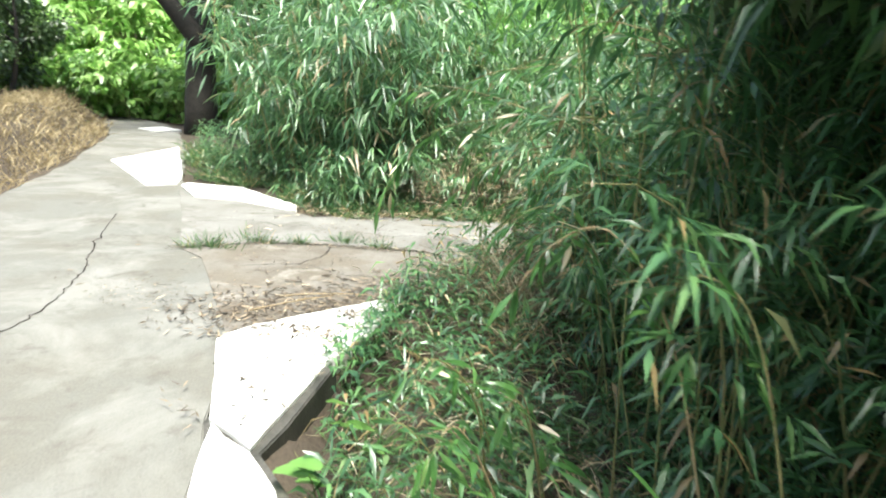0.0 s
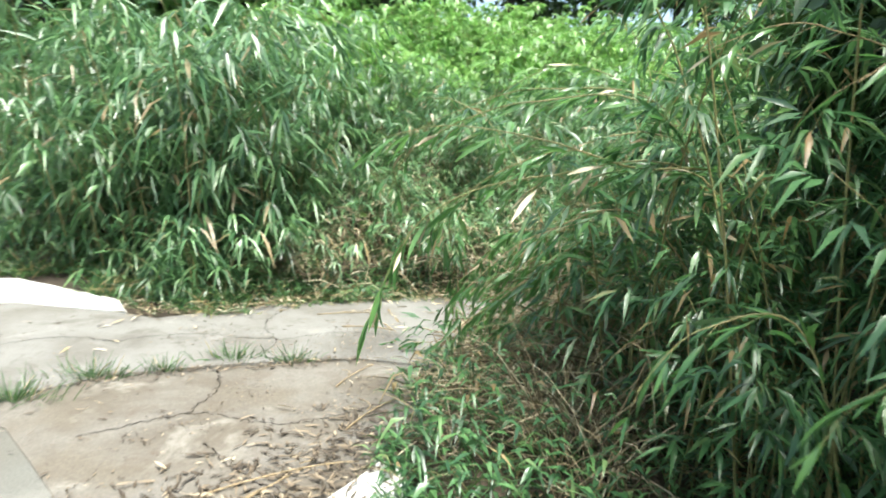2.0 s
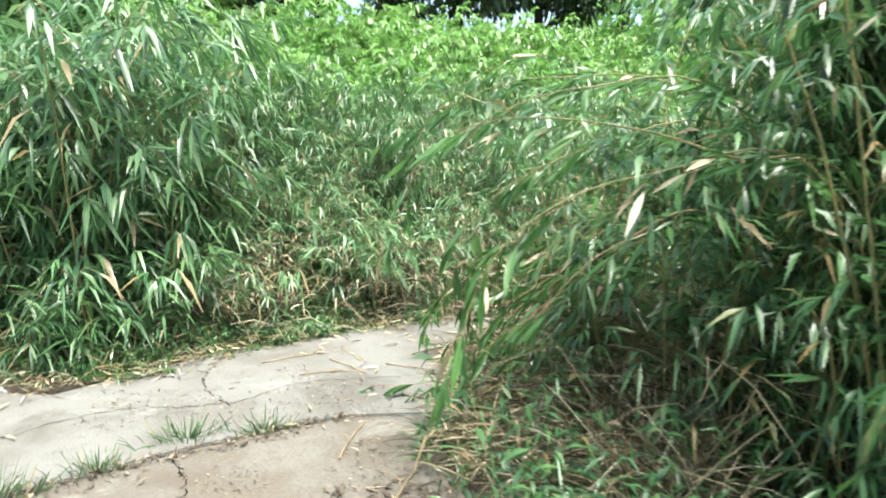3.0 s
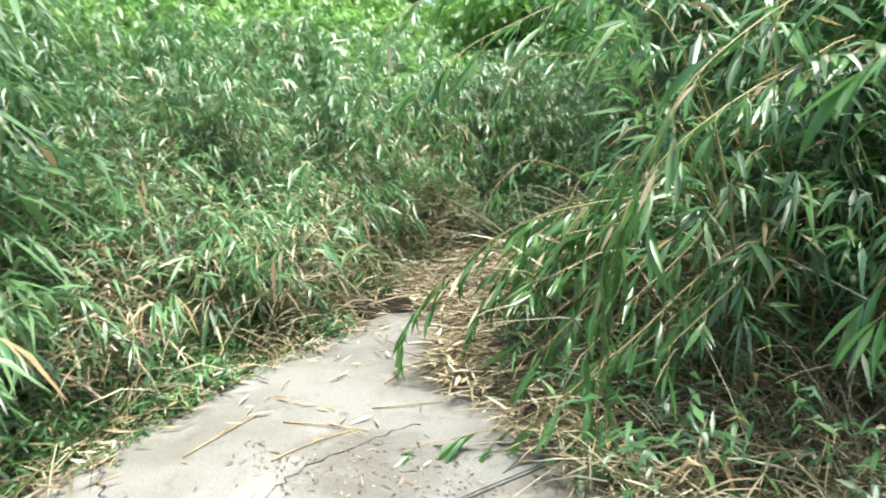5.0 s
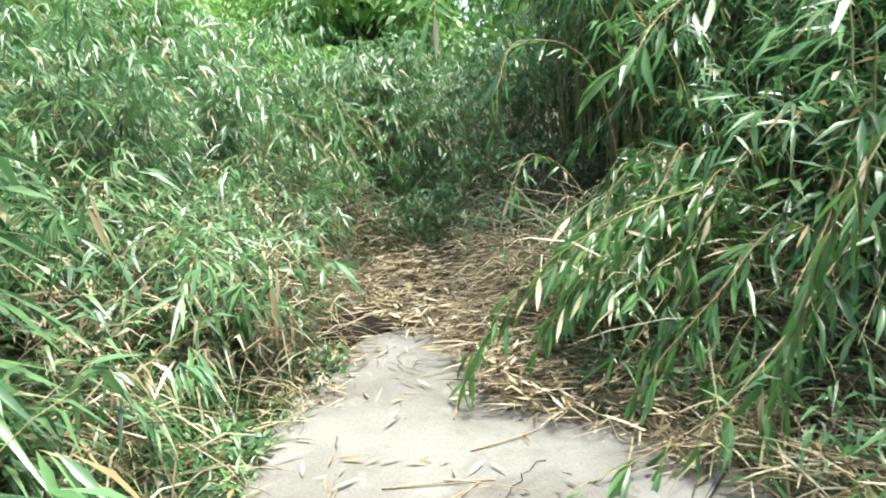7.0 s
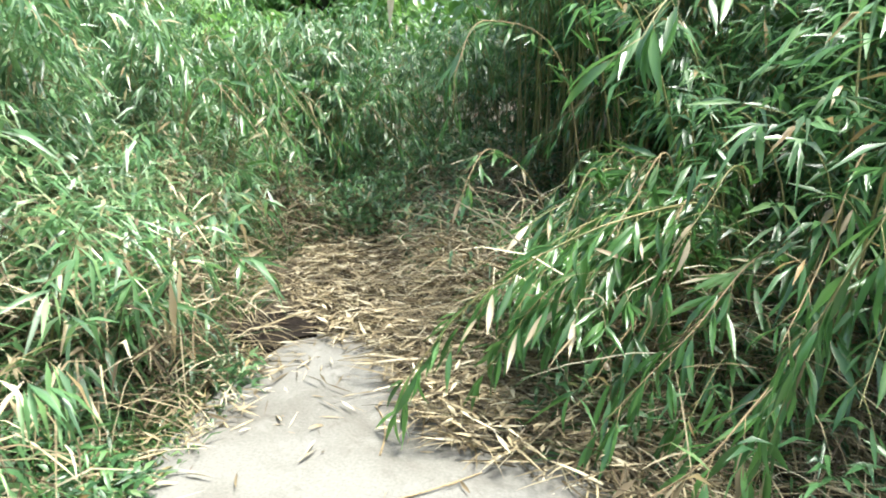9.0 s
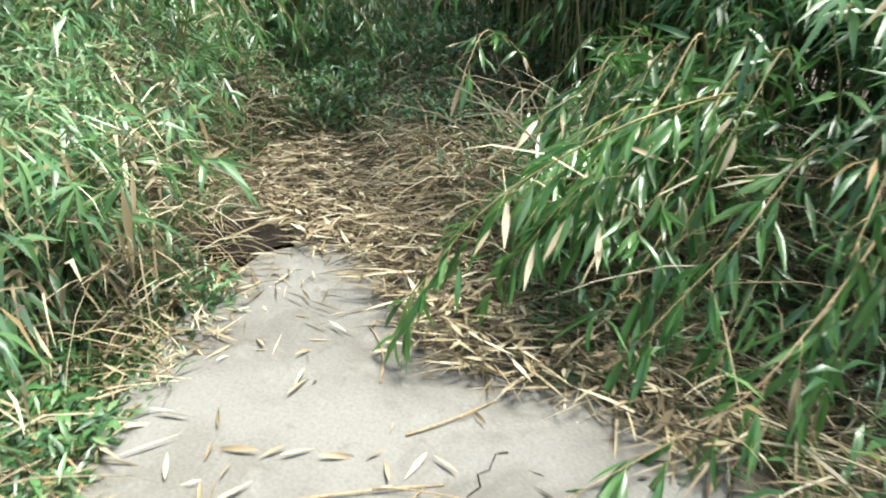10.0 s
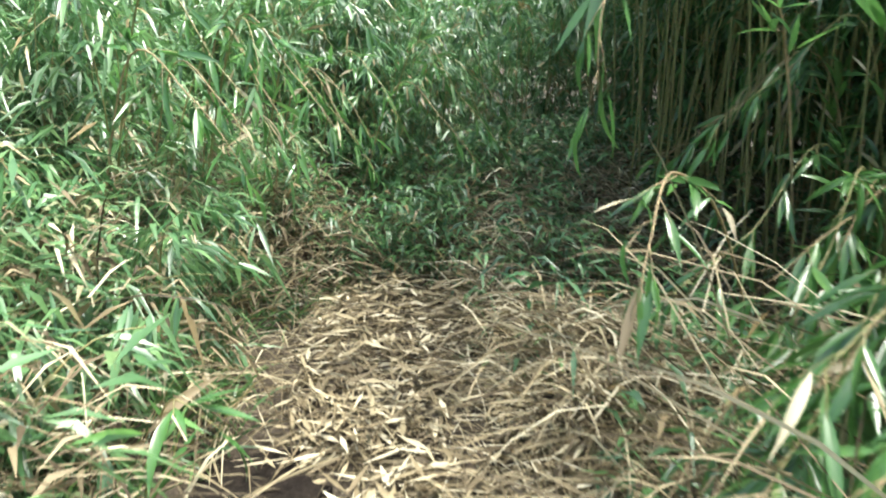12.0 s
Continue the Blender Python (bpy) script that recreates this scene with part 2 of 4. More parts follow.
def sprays(pts, outs, rng, leaf, width, count, spread=0.8, sink=0.35):
    """Bamboo leaf fans at the twig points."""
    P, D, L, W, H = [], [], [], [], []
    for p, o in zip(pts, outs):
        k = rng.integers(count[0], count[1] + 1)
        side = np.cross(o, [0, 0, 1.0])
        side = side / max(np.linalg.norm(side), 1e-6)
        for i in range(k):
            f = (i / max(k - 1, 1) - 0.5) * 2
            d = o + side * f * spread + rng.normal(0, 0.25, 3) + np.array([0, 0, -sink])
            P.append(p - o * rng.uniform(0, 0.12))
            D.append(d)
            L.append(leaf * rng.uniform(0.65, 1.25))
            W.append(width * rng.uniform(0.7, 1.25))
            H.append(rng.uniform(0.1, 0.75))
    return np.array(P), np.array(D), np.array(L), np.array(W), np.array(H)


# ---- ground ----
def smooth(a, b, x):
    s = np.clip((x - a) / (b - a), 0, 1)
    return s * s * (3 - 2 * s)


BANK_X = [-8, -6.2, -4.0, -3.0, -1.8, -1.5, -0.9, -0.2, 0.4, 1.3, 1.9, 2.3, 2.7, 3.4, 4.2, 5.2]
BANK_Y = [16, 12, 8.7, 8.2, 7.45, 7.0, 7.05, 7.4, 7.6, 7.68, 7.75, 8.0, 8.2, 8.35, 8.3, 7.9]


def ground_z(x, y):
    """Level where it is paved; a ditch beside the pale slabs; banks behind the apron, round the trail and across the lane."""
    z = -0.05 + 0 * x
    d = y - np.interp(x, BANK_X, BANK_Y)
    z = z + (0.26 * smooth(0.06, 0.5, d) + 0.62 * smooth(0.4, 1.8, d)) * smooth(-1.3, 0.6, x) * smooth(60.0, 30.0, y)
    z = z + 0.11 * smooth(0.1, 0.4, d) * smooth(2.4, 1.6, d) * np.sin(x * 4.7 + 0.6) * np.sin(y * 4.1 + x) * smooth(-1.3, 0.3, x)
    z = z + 0.5 * smooth(3.8, 5.2, x) * smooth(5.2, 6.4, y) * smooth(9.0, 7.6, y)
    z = z + 0.2 * np.exp(-((x - 2.75) ** 2 + (y - 6.88) ** 2) / 0.16)
    z = z + 7.0 * smooth(22.0, 34.0, np.hypot(x - 1.5, y)) * smooth(-4.5, -9.0, x) * smooth(8.0, 16.0, y)
    edge = np.interp(y, [-8, 0, 1, 1.9, 2.6, 3.1, 3.6, 4.5, 5.2], [5.0, 1.75, 1.05, 0.46, 0.27, 0.26, 0.34, 0.4, 0.6])
    z = z - 0.3 * smooth(0.0, 0.16, x - edge) * smooth(4.6, 3.5, y)
    z = z + 1.9 * smooth(8.6, 15.0, y - 0.1 * x) * smooth(-5.0, -2.0, x)
    lane_left = np.interp(y, [-8, -1, 2, 6.3, 8.5, 12.7, 15, 20], [2.0, -1.4, -2.9, -5.07, -6.06, -8.4, -10, -14])
    z = z + 0.7 * smooth(0.15, 1.6, lane_left - x)
    return z + 0.03 * np.sin(x * 2.1 + 1) * np.sin(y * 1.7)


def axis(inner, step):
    a = list(np.arange(inner[0], inner[1] + 1e-6, step))
    k = step
    while a[-1] < 900:
        k *= 1.35
        a.append(a[-1] + k)
    k = step
    while a[0] > -900:
        k *= 1.35
        a.insert(0, a[0] - k)
    return np.array(a)


gx, gy = axis((-10, 7), 0.15), axis((-3, 14), 0.15)
GX, GY = np.meshgrid(gx, gy)
GZ = ground_z(GX, GY)
nx, ny = len(gx), len(gy)
idx = (np.arange(ny - 1)[:, None] * nx + np.arange(nx - 1)[None]).ravel()
GF = np.concatenate([np.stack([idx, idx + 1, idx + nx + 1], 1), np.stack([idx, idx + nx + 1, idx + nx], 1)])
tagged(mesh_part("ground", np.stack([GX, GY, GZ], -1).reshape(-1, 3), GF, M_soil), "brown soil under the plants", "ground", kind="structure")


def slab(name, outline, top, thick, mat, jitter=0.0, seed=1, step=0.12):
    """A flat slab with an uneven outline and a softened rim."""
    rng = np.random.default_rng(seed)
    pts = []
    for (x0, y0), (x1, y1) in zip(outline, outline[1:] + outline[:1]):
        k = max(1, int(math.hypot(x1 - x0, y1 - y0) / step)) if jitter else 1
        for i in range(k):
            s = i / k
            pts.append((x0 + (x1 - x0) * s + rng.normal(0, jitter), y0 + (y1 - y0) * s + rng.normal(0, jitter)))
    bm = bmesh.new()
    vs = [bm.verts.new((x, y, top)) for x, y in pts]
    f = bm.faces.new(vs)
    if f.normal.z < 0 or f.calc_area() and (f.normal_update() or f.normal.z < 0):
        f.normal_flip()
    ext = bmesh.ops.extrude_face_region(bm, geom=[f])
    for v in ext["geom"]:
        if isinstance(v, bmesh.types.BMVert):
            v.co.z -= thick
    bmesh.ops.recalc_face_normals(bm, faces=bm.faces)
    rim = [e for e in bm.edges if all(abs(v.co.z - top) < 1e-5 for v in e.verts)]
    bmesh.ops.bevel(bm, geom=rim, offset=0.008, segments=2, affect="EDGES")
    bmesh.ops.triangulate(bm, faces=bm.faces)
    me = bpy.data.meshes.new(name)
    bm.to_mesh(me)
    bm.free()
    me.materials.append(mat)
    return new(name, me)


LANE = [(5.2, -8), (3.2, -3), (1.9, -0.6), (0.9, 0.6), (0.15, 1.76), (-0.1, 2.34), (-0.37, 2.94), (-0.3, 3.3), (-0.6, 4.5), (-1.8, 6.0), (-3.3, 7.6), (-4.05, 8.45), (-6.1, 11.9), (-7.4, 13.8), (-9.0, 15.8), (-15, 20.5),
        (-16, 18.5), (-9.6, 14.2), (-8.4, 12.7), (-6.06, 8.5), (-5.07, 6.3), (-2.9, 2), (-1.4, -1), (2.0, -8)]
tagged(slab("road", LANE, 0.0, 0.12, M_lane, 0.02, 3, 0.3), "narrow worn grey concrete lane", "road", kind="structure")
FRONT_POUR = [(-0.51, 3.28), (0.3, 3.5), (0.42, 4.5), (0.55, 5.2), (0.85, 5.6), (0.2, 5.815), (-0.6, 5.71), (-1.3, 5.515), (-1.7, 5.2), (-1.9, 5.0), (-1.58, 4.8)]
BACK_POUR = [(0.856, 5.607), (1.15, 5.95), (1.6, 6.4), (2.0, 6.9), (2.15, 7.35), (1.95, 7.6), (1.3, 7.64), (0.7, 7.57), (0.3, 7.56), (-0.2, 7.42), (-0.9, 7.07), (-1.36, 6.82), (-1.62, 6.96), (-2.5, 7.25), (-3.1, 7.2), (-3.6, 7.66), (-2.69, 6.3), (-1.93, 5.03), (-1.71, 5.225), (-1.31, 5.538), (-0.6, 5.728), (0.2, 5.824)]
tagged(slab("pavement", FRONT_POUR, 0.006, 0.11, M_dusty, 0.003, 4, 0.2), "dusty brownish concrete apron beside the lane", "pavement", kind="structure")
tagged(slab("pavement", BACK_POUR, 0.012, 0.115, M_apron, 0.003, 14, 0.2), "pale worn concrete apron at the foot of the bank", "pavement", kind="structure")


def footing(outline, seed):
    """The dark concrete that carries the pale slabs and shows above the ditch."""
    return tagged(slab("channel_wall", outline, -0.004, 0.5, M_ditchwall, 0.006, seed, 0.2), "dark concrete wall of the ditch", "channel wall", "walls of the ditch")


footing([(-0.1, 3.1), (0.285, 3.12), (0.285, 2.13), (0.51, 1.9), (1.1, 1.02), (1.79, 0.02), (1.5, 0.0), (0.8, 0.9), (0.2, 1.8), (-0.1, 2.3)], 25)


def pale_slab(outline, top, thick, seed, label):
    return tagged(slab("concrete_slab", outline, top, thick, M_white, 0.006, seed, 0.15), label, "concrete slab", "pale slabs along the lane")


pale_slab([(-0.52, 3.2), (0.24, 3.13), (0.24, 2.12), (-0.05, 2.3)], 0.03, 0.032, 5, "bright white concrete slab beside the lane")
pale_slab([(-0.04, 2.27), (0.24, 2.09), (0.47, 1.87), (1.06, 1.0), (1.75, 0.0), (1.4, 0.0), (0.72, 0.9), (0.16, 1.76)], 0.026, 0.03, 6, "bright white concrete slab at the lane's edge")
pale_slab([(-0.53, 3.24), (-0.42, 3.5), (-0.08, 3.92), (0.25, 4.34), (0.38, 4.3), (0.33, 3.6), (0.25, 3.17)], 0.022, 0.2, 7, "pale concrete slab strewn with leaf litter")
pale_slab([(-5.92, 9.42), (-6.12, 11.7), (-4.1, 8.56), (-3.8, 7.95), (-4.06, 7.65)], 0.018, 0.15, 8, "bright white concrete slab across the lane")
pale_slab([(-3.7, 7.9), (-3.72, 8.12), (-2.92, 8.14), (-1.8, 7.38), (-1.62, 6.99), (-2.53, 7.26), (-3.1, 7.25)], 0.02, 0.15, 9, "bright white concrete strip beside the grass")
pale_slab([(-8.9, 14.4), (-8.8, 15.2), (-8.0, 14.8), (-8.2, 14.0)], 0.02, 0.12, 10, "small white concrete slab far along the lane")


# ---- bamboo ----
def bamboo_clump(seed, culms, height, lean, radius, leaf=0.15, width=0.021, start=0.2, mat=None, step=0.11, count=(4, 7), shrub=False, sink=0.35, name="bamboo_clump"):
    """A clump at the origin: its culms, each one a part, and its foliage."""
    rng = np.random.default_rng(seed)
    root = new(name)
    P, O, wood = [], [], []
    for i in range(culms):
        a = rng.uniform(0, 2 * np.pi)
        r = radius * math.sqrt(rng.uniform(0, 1))
        b = np.array([r * math.cos(a), r * math.sin(a), -0.15])
        h = height * rng.uniform(0.6, 1.1)
        aa = a + rng.normal(0, 0.7)
        out = np.array([math.cos(aa), math.sin(aa), 0]) * lean * h * rng.uniform(0.4, 1.3)
        top = b + out * 1.0 + [0, 0, h * rng.uniform(0.75, 1.0)]
        line = bez(b, b + out * 0.15 + [0, 0, h * 0.85], top, 9)
        v, f = tube(line, rng.uniform(0.004, 0.009), 0.0015, 4)
        if shrub:
            wood.append((v, f))
        else:
            mesh_part("culm", v, f, M_culm, root)
        for s in np.arange(start, 1.0, step / h):
            s2 = min(1, s + rng.uniform(-0.03, 0.03))
            k = s2 * 8
            p = line[int(k)] + (line[min(8, int(k) + 1)] - line[int(k)]) * (k - int(k))
            for _ in range(rng.integers(1, 3)):
                b2 = rng.uniform(0, 2 * np.pi)
                o = np.array([math.cos(b2), math.sin(b2), rng.uniform(-0.35, 0.45)]) * rng.uniform(0.08, 0.36)
                P.append(p + o)
                O.append(o / np.linalg.norm(o))
    if shrub:
        v, f = joined(wood)
        mesh_part("stem_tangle", v, f, M_culm, root, kind="stuff")
    v, f = blades(*sprays(P, O, rng, leaf, width, count, sink=sink), rng)
    mesh_part("foliage", v, f, mat or M_leaf, root, kind="stuff")
    return root


def scatter(models, places, rng, label, category, group, size=(0.85, 1.15), tilt=6):
    """Copies of the models at the places, turned and scaled by chance."""
    for i, (x, y, k) in enumerate(places):
        src = models[i % len(models)]
        src_scale = k * rng.uniform(*size)
        m = pose(x, y, float(ground_z(np.float64(x), np.float64(y))) + 0.02, rng.uniform(-tilt, tilt), rng.uniform(-tilt, tilt), rng.uniform(0, 360))
        ob = copy_thing(src, m)
        ob.scale = (src_scale,) * 3
        tagged(ob, label, category, group)
    for src in models:
        for o in (*src.children_recursive, src):
            bpy.data.objects.remove(o)


def jittered(x0, x1, y0, y1, step, rng, keep):
    out = []
    for x in np.arange(x0, x1, step):
        for y in np.arange(y0, y1, step):
            px, py = x + rng.uniform(-0.4, 0.4) * step, y + rng.uniform(-0.4, 0.4) * step
            k = keep(px, py)
            if k:
                out.append((px, py, k))
    return out


def right_edge(y):
    """The front of the near thicket."""
    return float(np.interp(y, [-3, 0, 1, 1.9, 2.5, 3.2, 3.75, 4.5, 5.0, 5.7, 6.2, 6.6, 7.0], [3.7, 2.6, 2.2, 1.95, 1.75, 1.5, 1.5, 1.4, 1.35, 1.5, 1.9, 2.4, 3.3]))


def back_front(x):
    """The front of the thicket behind the apron."""
    return float(np.interp(x, [-6, -3.8, -2.8, -1.4, 0, 1, 2.5, 4, 6], [11.6, 9.7, 8.75, 7.8, 8.3, 8.6, 8.95, 8.9, 8.6]))


rng = np.random.default_rng(11)
near = [bamboo_clump(20 + i, 11, 2.6, 0.35, 0.32, leaf=0.18, width=0.024, count=(3, 6), sink=0.12) for i in range(5)]
spots = jittered(1.2, 7.0, -3, 6.6, 0.62, rng, lambda x, y: 1.0 if right_edge(y) + 0.25 < x < right_edge(y) + 2.4 and not (y > 5.6 and x > 2.5) else 0)
scatter(near, spots, rng, "dense leafy bamboo clump with thin green culms", "bamboo", "bamboo thicket beside the apron")
# leafy only high up: crowns added overhead to darken the thicket and the hollow
tall = [bamboo_clump(30 + i, 9, 4.6, 0.3, 0.35, leaf=0.17, width=0.024, start=0.42, step=0.14) for i in range(2)]
spots = jittered(2.0, 8.0, -3, 9.6, 0.8, rng, lambda x, y: 1.0 if (y < 5.2 and right_edge(y) + (0.45 if y < 4.3 else 1.7) < x < right_edge(y) + 3.2) or (5.2 <= y < 7.3 and x > (3.2 if y < 6.2 else 4.3)) else 0)
# six more clumps added round the hollow to deepen its shade
spots += [(3.5, 5.5, 1.0), (3.9, 5.9, 0.95), (4.3, 5.5, 1.0), (4.6, 6.0, 1.0), (4.9, 6.5, 1.0), (5.1, 5.6, 1.0)]
scatter(tall, spots, rng, "tall bamboo clump rising out of the thicket", "bamboo", "tall bamboo")

back = [bamboo_clump(40 + i, 10, 2.0, 0.32, 0.34, leaf=0.24, width=0.027, start=0.08, count=(3, 5), mat=M_litbankleaf) for i in range(5)]
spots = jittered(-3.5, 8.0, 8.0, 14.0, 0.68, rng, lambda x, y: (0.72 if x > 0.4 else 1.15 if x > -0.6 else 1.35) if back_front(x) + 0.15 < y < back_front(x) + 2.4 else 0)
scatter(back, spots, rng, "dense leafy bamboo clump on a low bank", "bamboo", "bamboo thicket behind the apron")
tuft = [bamboo_clump(70 + i, 8, 0.85, 0.55, 0.2, leaf=0.23, width=0.024, start=0.1, mat=M_litbankleaf, count=(3, 5), shrub=True, step=0.09, name="bamboo_tuft") for i in range(4)]
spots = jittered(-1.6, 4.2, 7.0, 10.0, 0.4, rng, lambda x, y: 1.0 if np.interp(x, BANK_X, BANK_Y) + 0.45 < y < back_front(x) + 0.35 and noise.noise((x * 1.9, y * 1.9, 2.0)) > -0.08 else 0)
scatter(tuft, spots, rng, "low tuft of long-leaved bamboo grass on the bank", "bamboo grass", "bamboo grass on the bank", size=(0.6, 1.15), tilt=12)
scrub = [bamboo_clump(80 + i, 9, 1.5, 0.4, 0.4, leaf=0.16, width=0.05, start=0.1, mat=M_lime, shrub=True, name="shrub") for i in range(3)]
spots = jittered(-2.0, 12.0, 9.6, 17.0, 0.85, rng, lambda x, y: 1.0 + 0.03 * max(0, y - 11) if y > back_front(x) + 1.7 else 0)
spots += [(-10.5, 17.5, 1.3), (-11.5, 16.6, 1.2), (-12.5, 17.5, 1.4), (-9.6, 18.5, 1.3), (-13.5, 16.0, 1.2), (-11.0, 19.0, 1.5), (-12.2, 15.9, 1.0), (-14.5, 17.0, 1.3)]
scatter(scrub, spots, rng, "bright yellow-green scrub on the rising bank", "shrub", "scrub on the bank")
# shrubs whose leaf colour carries the strong sun of the far slope
young = [bamboo_clump(85 + i, 9, 1.5, 0.5, 0.45, leaf=0.2, width=0.1, start=0.1, mat=M_sunleaf, shrub=True, name="shrub") for i in range(2)]
spots = []
for row in range(5):
    spots += [(1.5 + (21 + 2.2 * row) * math.cos(radians(b)), (21 + 2.2 * row) * math.sin(radians(b)), 1.5 + 0.25 * row) for b in np.arange(112, 136, 3.4) + 1.7 * (row % 2)]
scatter(young, spots, rng, "sunlit yellow-green shrub on the far slope", "shrub", "shrubs on the far slope")
trail = [bamboo_clump(60 + i, 11, 2.4, 0.35, 0.34, leaf=0.165, width=0.023, start=0.06, shrub=True) for i in range(3)]
spots = jittered(3.6, 8.0, 5.0, 9.5, 0.66, rng, lambda x, y: (1.0 if y < 7.3 else 0.75) if x > (4.8 if y < 6.9 else 5.1) or (y < 5.7 and x > right_edge(y) + 2.0) else 0)
scatter(trail, spots, rng, "dense shaded bamboo clump beside the trail", "bamboo", "bamboo thicket round the trail")


# ---- undergrowth ----
def field(name, n, region, keep, rng, mat, length, width, rise, bend, label, category, form="strip", z0=0.0, tuft=1):
    xs, ys = rng.uniform(region[0], region[1], n), rng.uniform(region[2], region[3], n)
    w = np.array([keep(x, y) for x, y in zip(xs, ys)], bool)
    xs, ys = xs[w], ys[w]
    if tuft > 1:
        xs = np.repeat(xs, tuft) + rng.normal(0, 0.035, len(xs) * tuft)
        ys = np.repeat(ys, tuft) + rng.normal(0, 0.035, len(ys) * tuft)
    n = len(xs)
    zs = np.maximum(ground_z(xs, ys), -0.5) + z0 * rng.uniform(0, 1, n)
    a = rng.uniform(0, 2 * np.pi, n)
    D = np.stack([np.cos(a), np.sin(a), rng.uniform(rise[0], rise[1], n)], 1)
    L = rng.uniform(length[0], length[1], n)
    W = rng.uniform(width[0], width[1], n)
    H = rng.uniform(bend[0], bend[1], n)
    make = strips if form == "strip" else blades
    v, f = make(np.stack([xs, ys, zs], 1), D, L, W, H, rng)
    return tagged(mesh_part(name, v, f, mat), label, category, kind="stuff")


def foot_edge(y):
    return float(np.interp(y, [-3, 0, 1, 1.9, 2.6, 3.1, 3.6, 4.5, 5.2, 5.6, 6.0, 6.5, 7.0], [3.4, 1.93, 1.22, 0.6, 0.4, 0.3, 0.3, 0.32, 0.44, 0.66, 1.05, 1.6, 2.3]))


def foot(x, y):
    return foot_edge(y) < x < right_edge(y) + 1.4


def bank_edge(x):
    return float(np.interp(x, BANK_X, BANK_Y))


def bank(x, y):
    return bank_edge(x) < y < back_front(x) + 0.8 and not (1.8 < x < 2.3 and y < 8.02)


rng = np.random.default_rng(5)
def bare(x, y):
    """Dark soil shows here, with few straws on it."""
    return 1.75 < x < 2.35 and 7.48 < y < 8.05 and random.random() > 0.3


def on_trail(x, y):
    mid = np.interp(x, [1.5, 2.2, 3.0, 4.0, 5.2], [7.25, 7.45, 7.75, 7.95, 8.2])
    return 1.95 < x < 5.2 and abs(y - mid) < np.interp(x, [1.75, 2.2, 3.0, 5.2], [0.22, 0.3, 0.4, 0.4]) and not (1.8 < x < 2.3 and 7.45 < y < 8.05 and random.random() > 0.15)


def patchy(test, size, cut, seed):
    """Thins a region to uneven clumps."""
    return lambda x, y: test(x, y) and noise.noise((x * size + seed, y * size, seed)) + random.uniform(-0.25, 0.25) > cut


field("undergrowth", 26000, (0.2, 4.5, -1.5, 6.3), patchy(lambda x, y: foot(x, y) and (y < 4.6 or random.random() < 0.7), 2.6, -0.1, 3), rng, M_leaf, (0.1, 0.24), (0.013, 0.03), (-0.1, 1.2), (0.2, 0.8), "low leafy bamboo shoots and weeds", "undergrowth", "blade", 0.5)
field("tall_grass", 20000, (0.2, 4.5, -1.5, 6.6), patchy(foot, 3.1, -0.15, 9), rng, M_weed, (0.15, 0.42), (0.005, 0.011), (0.3, 2.0), (0.3, 0.9), "tangled green grass under the bamboo", "grass", "strip", 0.05)
field("foot_straw", 7000, (0.4, 4.0, 0, 6.4), patchy(foot, 2.0, 0.0, 21), rng, M_straw, (0.12, 0.4), (0.004, 0.01), (-0.1, 0.7), (0.2, 0.9), "dead straw caught among the weeds", "straw", "strip", 0.25)
field("bank_grass", 46000, (-6.5, 3.8, 6.8, 12), patchy(bank, 1.8, -0.1, 5), rng, M_weed, (0.15, 0.45), (0.006, 0.013), (0.3, 2.0), (0.3, 0.95), "green and straw-coloured grass along the apron", "grass", "strip", 0.05)
field("bank_weeds", 24000, (-6.5, 4.2, 7.2, 12), patchy(lambda x, y: bank(x, y - 0.3), 1.9, 0.0, 7), rng, M_litbankleaf, (0.14, 0.3), (0.014, 0.028), (-0.2, 1.2), (0.2, 0.8), "leafy weeds heaped on the bank", "weeds", "blade", 0.6)
field("bank_leaves", 22000, (-1.5, 4.4, 7.4, 10.5), patchy(lambda x, y: bank(x, y - 0.35), 1.6, 0.0, 17), rng, M_pale, (0.14, 0.32), (0.013, 0.027), (-0.1, 1.3), (0.2, 0.8), "bright pale green blades on the bank", "weeds", "blade", 0.7)
field("bank_straw", 9500, (-1.0, 4.2, 7.4, 9.4), patchy(lambda x, y: bank(x, y) and y < bank_edge(x) + 0.75, 1.7, -0.05, 13), rng, M_straw, (0.2, 0.5), (0.004, 0.01), (-0.2, 1.0), (0.6, 1.3), "matted pale dry grass on the bank", "straw", "strip", 0.5)
def hollow(x, y):
    return 2.0 < x < 5.2 and right_edge(y) - 0.2 < x + 0.3 and y > 5.7 and not on_trail(x, y) and y < 7.5


field("hollow_straw", 13000, (1.9, 5.3, 5.7, 7.6), patchy(hollow, 2.0, -0.2, 31), rng, M_straw, (0.2, 0.5), (0.005, 0.012), (0.0, 1.2), (0.7, 1.3), "brown drooping dry grass beside the trail", "straw", "strip", 0.35)
field("hollow_weeds", 9000, (1.9, 5.3, 5.7, 7.6), patchy(hollow, 1.8, 0.0, 37), rng, M_leaf, (0.1, 0.2), (0.012, 0.026), (-0.1, 1.2), (0.2, 0.8), "low green bamboo shoots beside the trail", "weeds", "blade", 0.6)
def trail_end(x, y):
    return 3.9 < x < 5.6 and 7.0 < y < 9.2


